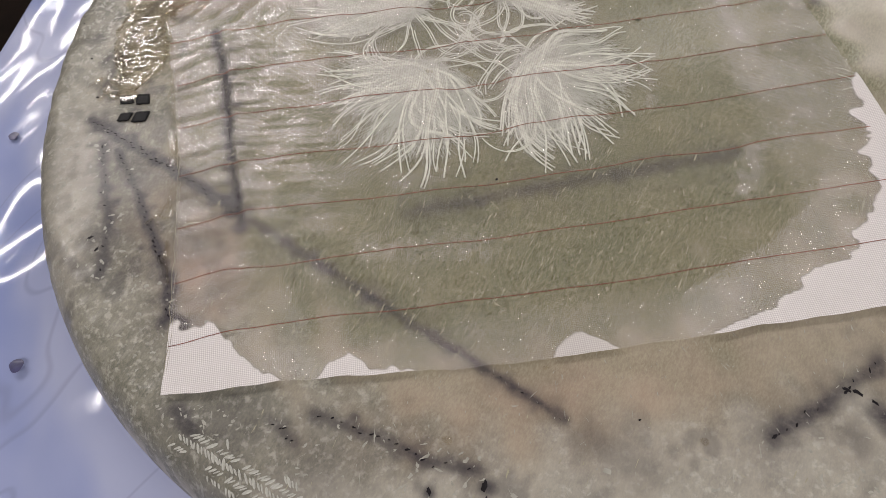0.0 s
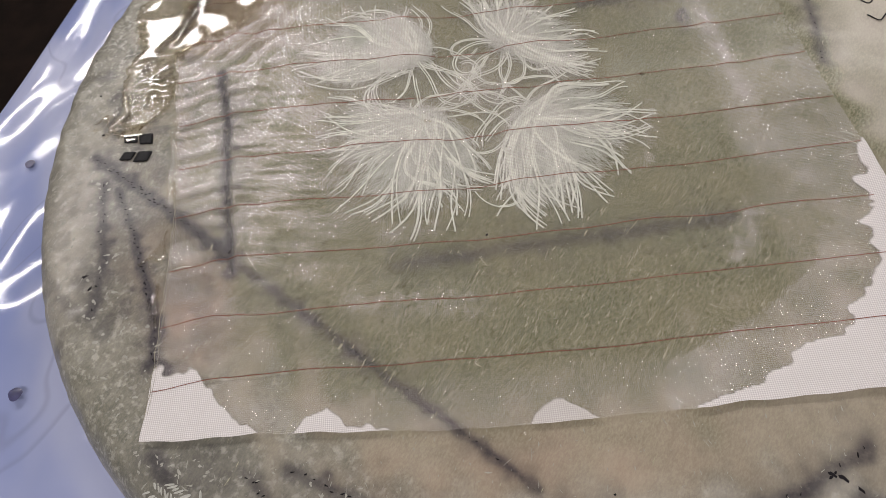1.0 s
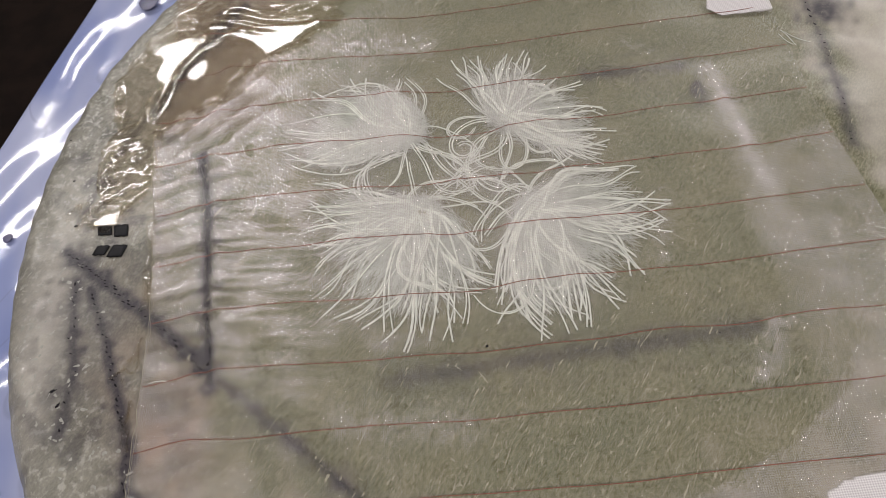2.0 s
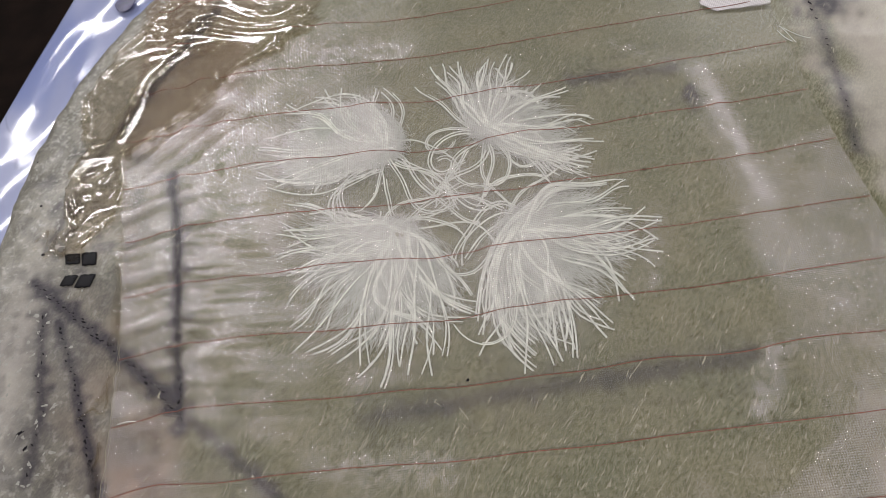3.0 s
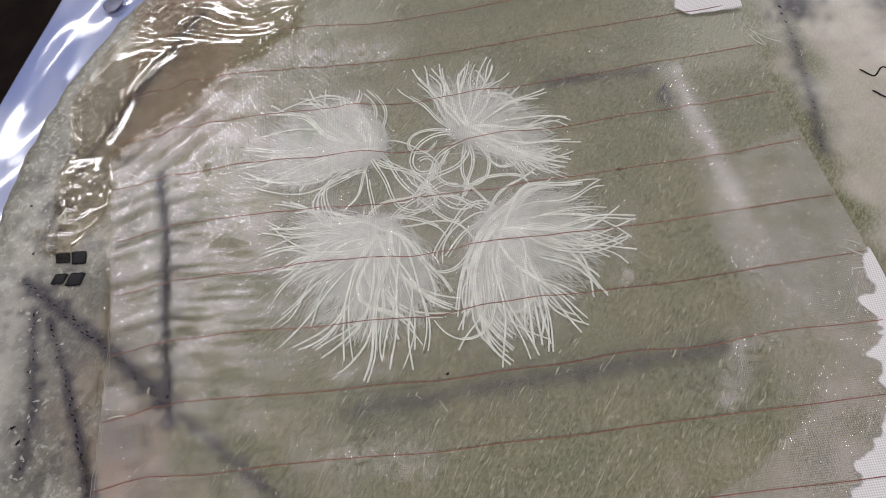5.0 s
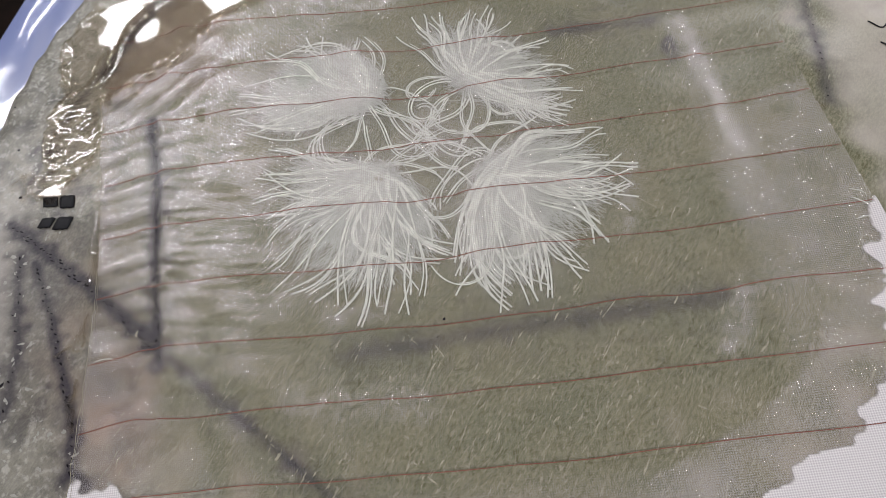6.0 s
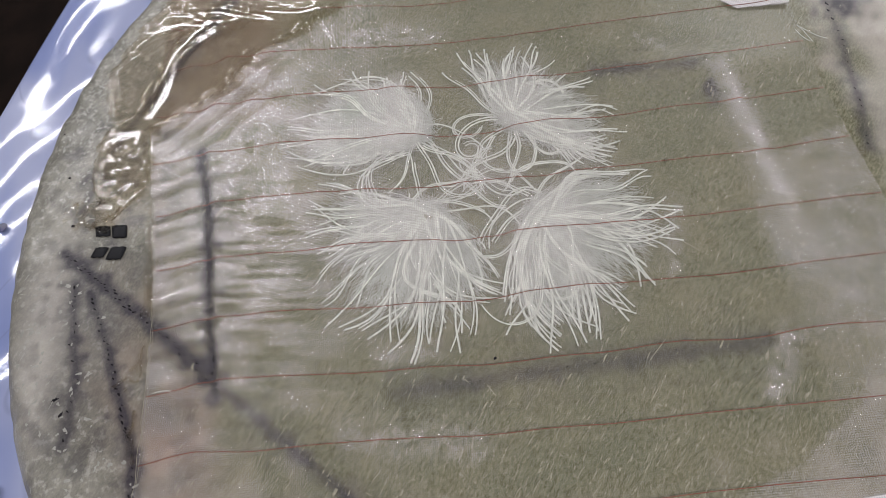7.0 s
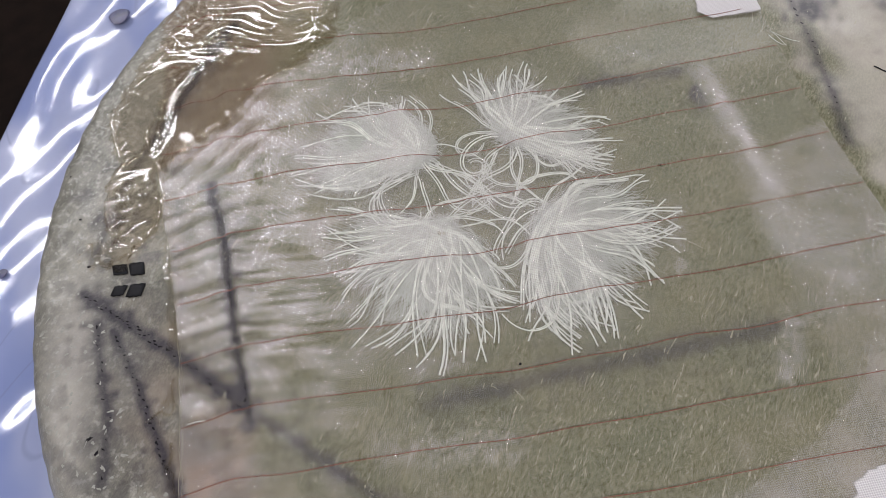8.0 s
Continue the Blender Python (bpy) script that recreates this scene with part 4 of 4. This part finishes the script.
# ---- wet resin over the far corner ----
def pool():
    nu, nv = 260, 300
    y, s = np.meshgrid(np.linspace(0.284, 0.452, nu), np.linspace(0, 1, nv), indexing="ij")
    left = np.interp(y, [0.284, 0.292, 0.32, 0.345, 0.372, 0.40, 0.43, 0.452], [-0.139, -0.143, -0.146, -0.141, -0.148, -0.132, -0.110, -0.088])
    right = np.interp(y, [0.284, 0.306, 0.333, 0.345, 0.3545, 0.371, 0.381, 0.394, 0.43, 0.452], [-0.136, -0.1205, -0.121, -0.100, -0.086, -0.073, -0.048, -0.034, -0.03, -0.03])
    x = left + s * (right - left) + 0.0016 * waves(y, s * 0.02, 0.012, 91) + 0.001 * waves(y, s * 0.01, 0.005, 90)
    spine = line_distance(x, y, [(-0.1225, 0.343), (-0.119, 0.352), (-0.111, 0.374), (-0.103, 0.385), (-0.096, 0.389)])
    z = 0.0012 + (0.00025 + 0.000022 * np.sin((y + 0.4 * x) * math.tau / 0.0026)) * np.exp(-(spine / 0.0024) ** 2) + 0.00010 * waves(x, y, 0.05, 94)
    fold = y + 0.35 * x + 0.003 * waves(x, y, 0.03, 93)
    z = z + (0.00011 + 0.00012 * waves(x, y, 0.03, 96)) * np.sin(fold * math.tau / 0.009) * smooth(0.386, 0.398, y) * smooth(-0.128, -0.112, x) - 0.02 * np.clip(y - 0.392, 0, 0.06) + 0.00013 * waves(x, y, 0.006, 95) * smooth(0.336, 0.322, y) + 0.045 * np.clip(y - 0.284, 0, 0.05) - 0.0014
    z = z + 0.0007 * np.exp(-((s - 0.945) / 0.018) ** 2) + 0.0006 * np.exp(-((s - 0.05) / 0.03) ** 2)
    edge = smooth(0, 0.05, s) * smooth(1, 0.95, s) * smooth(0.284, 0.288, y) * smooth(0.452, 0.44, y)
    base = rim_height(x, y) + 0.0004
    z = base + 0.0002 + np.maximum(z, 0.0002) * edge
    me = mesh_of("resin_pool", np.stack([x, y, z], -1).reshape(-1, 3), grid_faces(nu, nv)[:, ::-1], POOL)
    ob = new("resin_pool", me)
    rng = random.Random(3)

    def bead(pts, r, wander, seed):
        p = np.array([(x, y) for x, y, _ in along(pts, 0.0011)])
        n = len(p)
        q = np.arange(n) * 0.0011
        px = p[:, 0] + wander * waves(q, q * 0, 0.012, seed) + 0.3 * wander * waves(q, q * 0, 0.004, seed + 1)
        py = p[:, 1] + wander * waves(q, q * 0, 0.012, seed + 2) + 0.3 * wander * waves(q, q * 0, 0.004, seed + 3)
        pz = rim_height(px, py) + 0.0010 + 0.0012 * smooth(0.284, 0.300, py)
        v, f = tube([np.stack([px, py, pz], 1)], r * 1.3, 7, 0.25, 0.6)
        v = np.array(v)
        mid = np.repeat(np.stack([px, py, pz], 1), 7, 0)
        v = mid + (v - mid) * (0.75 + 0.25 * waves(np.repeat(q, 7), np.repeat(q, 7) * 0, 0.006, seed + 4))[:, None]
        tagged(under(new("resin_bead", mesh_of("resin_bead", v, f, RESIN)), ob), "thin raised lip of clear resin")

    bead([(-0.121, 0.334), (-0.100, 0.345), (-0.086, 0.3545), (-0.073, 0.371), (-0.048, 0.381)], 0.0009, 0.0012, 101)
    bead([(-0.142, 0.287), (-0.143, 0.318), (-0.131, 0.343), (-0.118, 0.372), (-0.098, 0.405), (-0.085, 0.425)], 0.0011, 0.0022, 111)
    bead([(-0.138, 0.289), (-0.128, 0.296), (-0.120, 0.305), (-0.119, 0.325), (-0.123, 0.338)], 0.0008, 0.0012, 121)
    bead([(-0.124, 0.340), (-0.120, 0.362), (-0.108, 0.380), (-0.099, 0.388)], 0.0013, 0.001, 131)
    bead([(-0.146, 0.366), (-0.140, 0.350), (-0.131, 0.343)], 0.0008, 0.0012, 141)
    bead([(-0.114, 0.278), (-0.1125, 0.262), (-0.1115, 0.246)], 0.0006, 0.0012, 151)
    bead([(-0.124, 0.216), (-0.114, 0.219), (-0.112, 0.232)], 0.0005, 0.001, 161)
    bead([(-0.113, 0.206), (-0.115, 0.196), (-0.111, 0.186)], 0.0007, 0.001, 171)
    bead([(-0.156, 0.297), (-0.150, 0.300), (-0.148, 0.293)], 0.0006, 0.0014, 181)
    bead([(-0.092, 0.391), (-0.083, 0.399), (-0.075, 0.392), (-0.085, 0.386), (-0.092, 0.391)], 0.0009, 0.001, 191)
    bead([(-0.100, 0.400), (-0.085, 0.408), (-0.066, 0.405), (-0.060, 0.415)], 0.0010, 0.0016, 201)
    bead([(-0.137, 0.383), (-0.122, 0.393), (-0.104, 0.408)], 0.0006, 0.0014, 211)
    def smear(pts, width, seed):
        """A thin rough skin of resin along a line, full of small glints."""
        p = np.array([(a, b) for a, b, _ in along(pts, 0.00035)])
        d = np.gradient(p, axis=0)
        d /= np.linalg.norm(d, axis=1)[:, None] + 1e-12
        k = np.linspace(-1, 1, 22)
        n = len(p)
        q = np.arange(n)[:, None] * 0.00035 + 0 * k
        half = width * (0.7 + 0.35 * waves(q, q * 0, 0.007, seed))
        px, py = p[:, :1] - d[:, 1:] * k * half, p[:, 1:] + d[:, :1] * k * half
        pz = rim_height(px, py) + 0.0011 + (0.00025 + 0.00006 * waves(px, py, 0.0028, seed + 1)) * (1 - k * k)
        tagged(under(new("resin_smear", mesh_of("resin_smear", np.stack([px, py, pz], -1).reshape(-1, 3), grid_faces(n, 22), RESIN)), ob), "thin uneven smear of clear resin")

    smear([(-0.1165, 0.292), (-0.1150, 0.275), (-0.1140, 0.258), (-0.1135, 0.243)], 0.0028, 221)
    smear([(-0.1235, 0.216), (-0.1150, 0.221), (-0.1130, 0.232)], 0.0012, 231)
    smear([(-0.1130, 0.205), (-0.1155, 0.196), (-0.1115, 0.186)], 0.0016, 241)
    smear([(-0.1530, 0.2985), (-0.1480, 0.3010), (-0.1440, 0.2960)], 0.0022, 251)
    smear([(-0.1460, 0.3150), (-0.1400, 0.3090), (-0.1375, 0.2990)], 0.0022, 261)
    tagged(ob, "clear glossy puddle of wet resin over the cloth's torn edge", "resin")


pool()


# ---- writing on the board, unreadable: bars ----
def writing():
    ob = new("marker_writing")
    ob.location = (-0.1335, 0.2795, float(rim_height(-0.1335, 0.2795)) - 0.0003)

    def bar(verts_paths, r):
        v, f = tube(verts_paths, r, 8, 0.07, 1.0)
        return under(new("bar", mesh_of("bar", v, f, MARKER)), ob)

    for x0, x1, y, r in ((-0.0070, -0.0006, 0.0054, 0.0025), (0.0004, 0.0068, 0.0050, 0.0031), (-0.0066, -0.0010, -0.0046, 0.0024), (0.0002, 0.0068, -0.0052, 0.0030)):
        bar([[(x0 + (x1 - x0) * i / 5, y - 0.1 * (x0 + (x1 - x0) * i / 5) + 0.0002 * math.sin(3 * i + y * 900), 0.0007) for i in range(6)]], r)
    tagged(ob, "short black marker writing on the board's rim", "writing")
    far = new("pen_writing")
    far.location = (0.205, 0.305, float(rim_height(0.205, 0.305)) - 0.0005)
    for x0, y0, n in ((-0.009, 0.006, 26), (-0.008, -0.005, 24)):
        pts = [(x0 + i * 0.0011, y0 + 0.002 * math.sin(i * 0.75 + 2) - i * 0.0001, 0.0006) for i in range(n)]
        under(new("bar", mesh_of("bar", *tube([pts], 0.00035, 5, 0.5, 1.0), MARKER)), far)
    tagged(far, "thin dark pen lines on the pale laminate", "writing")


writing()


# ---- woven roving that shows through by the rim ----
def roving():
    bm = bmesh.new()
    bmesh.ops.create_uvsphere(bm, u_segments=8, v_segments=5, radius=1)
    bmesh.ops.scale(bm, vec=(0.0021, 0.00055, 0.00022), verts=bm.verts)
    me = bpy.data.meshes.new("roving_strand")
    bm.to_mesh(me)
    bm.free()
    me.materials.append(ROVING)
    rng = random.Random(9)
    ux, uy = 0.80, -0.60
    for j in range(7):
        for i in range(34):
            a, b = i * 0.00165 + rng.gauss(0, 0.0002) + 0.0008 * (j % 2), (j - 3) * 0.0031
            x, y = -0.107 + a * ux - b * uy, 0.124 + a * uy + b * ux
            d = float(rim_distance(np.array(x), np.array(y)))
            worn = float(waves(np.array(x), np.array(y), 0.016, 72))
            if d < 0.010 or worn < -1.1 + 0.2 * abs(j - 3) or y > 0.131 - 0.45 * (x + 0.11) or rng.random() < 0.08:
                continue
            ob = under(new("roving_strand", me), BOARD)
            k = rng.uniform(0.65, 1.1)
            ob.matrix_world = pose(x, y, float(rim_height(x, y)) + 0.0001, 0, 0, math.degrees(math.atan2(uy, ux)) + (48 if j % 2 else -42) + rng.gauss(0, 6)) @ Matrix.Diagonal((k, k * rng.uniform(0.7, 1.2), 1, 1))


roving()


# ---- drops, specks and loose threads ----
def clear_drop(x, y, r, over):
    bm = bmesh.new()
    bmesh.ops.create_uvsphere(bm, u_segments=16, v_segments=8, radius=r)
    rng = random.Random(int(x * 1e5))
    a, b = rng.uniform(0.7, 1.3), rng.uniform(0, 6)
    for q in bm.verts:
        t = math.atan2(q.co.y, q.co.x)
        f = 1 + 0.18 * math.sin(2 * t + b) + 0.1 * math.sin(3 * t)
        q.co.x, q.co.y, q.co.z = q.co.x * f * a, q.co.y * f, q.co.z * 0.4
    for f in bm.faces:
        f.smooth = True
    ob = part("clear_drop", bm, RESIN, None)
    z = float(ply_height(np.array([x]), np.array([y]))[0]) if over else float(rim_height(x, y))
    ob.location = (x, y, z)
    tagged(ob, "small clear glossy drop on the wet cloth, of resin or added as a glint" if over else "small clear glossy drop of resin or bubble on the laminate", "resin drop", "resin drops")


# the two at the first knot are added as a glint; (-0.012, 0.111) is a bubble
for x, y, r, over in ((0.1655, 0.3385, 0.0011, True), (0.1672, 0.2768, 0.0012, True), (0.1715, 0.2450, 0.0010, False), (0.1700, 0.2590, 0.0008, False), (-0.0008, 0.2715, 0.0009, True),
                      (0.0010, 0.2708, 0.0007, True), (0.1625, 0.3285, 0.0008, True), (0.0250, 0.1310, 0.0008, False), (-0.0120, 0.1110, 0.0014, False), (0.0705, 0.0985, 0.0012, False),
                      (-0.1560, 0.2935, 0.0012, False), (-0.1520, 0.3010, 0.0010, False), (-0.1500, 0.2895, 0.0017, False), (-0.1170, 0.2230, 0.0011, False), (-0.1185, 0.2150, 0.0008, False)):
    clear_drop(x, y, r, over)

for i, (x, y, s, host) in enumerate(((0.0203, 0.2110, 0.8, PEEL), (-0.1570, 0.3150, 0.8, BOARD), (-0.1515, 0.2900, 0.9, BOARD), (-0.1640, 0.3400, 0.6, BOARD), (0.0520, 0.1085, 0.6, BOARD))):
    z = float(ply_height(np.array([x]), np.array([y]))[0]) + 0.0001 if host == PEEL else float(rim_height(x, y)) + 0.0001
    ob = under(new("speck", blot_mesh("speck", 90 + i, INK, 0.0009 * s, 0.0007 * s, 0.0002)), host)
    ob.location = (x, y, z)
    tagged(ob, "tiny dark speck")


def loose_threads():
    rng = random.Random(17)
    for x, y, a, n in ((0.1615, 0.3420, -1.2, 0.011), (0.1625, 0.3410, -1.0, 0.013), (0.1600, 0.3400, -1.4, 0.009), (0.1690, 0.2330, 2.6, 0.006), (0.1680, 0.2280, 2.9, 0.005), (0.1695, 0.2370, 2.4, 0.006), (-0.1000, 0.2120, 3.0, 0.008)):
        pts, turn = [], rng.uniform(-0.09, 0.09)
        for i in range(12):
            pts.append((x, y, float(ply_height(np.array([x]), np.array([y]))[0]) + 0.0003 + 0.0003 * math.sin(i * 0.4)))
            x, y, a = x + n / 12 * math.cos(a), y + n / 12 * math.sin(a), a + turn
        under(new("loose_thread", mesh_of("loose_thread", *tube([pts], 0.00016), FIBRE)), PEEL)


loose_threads()
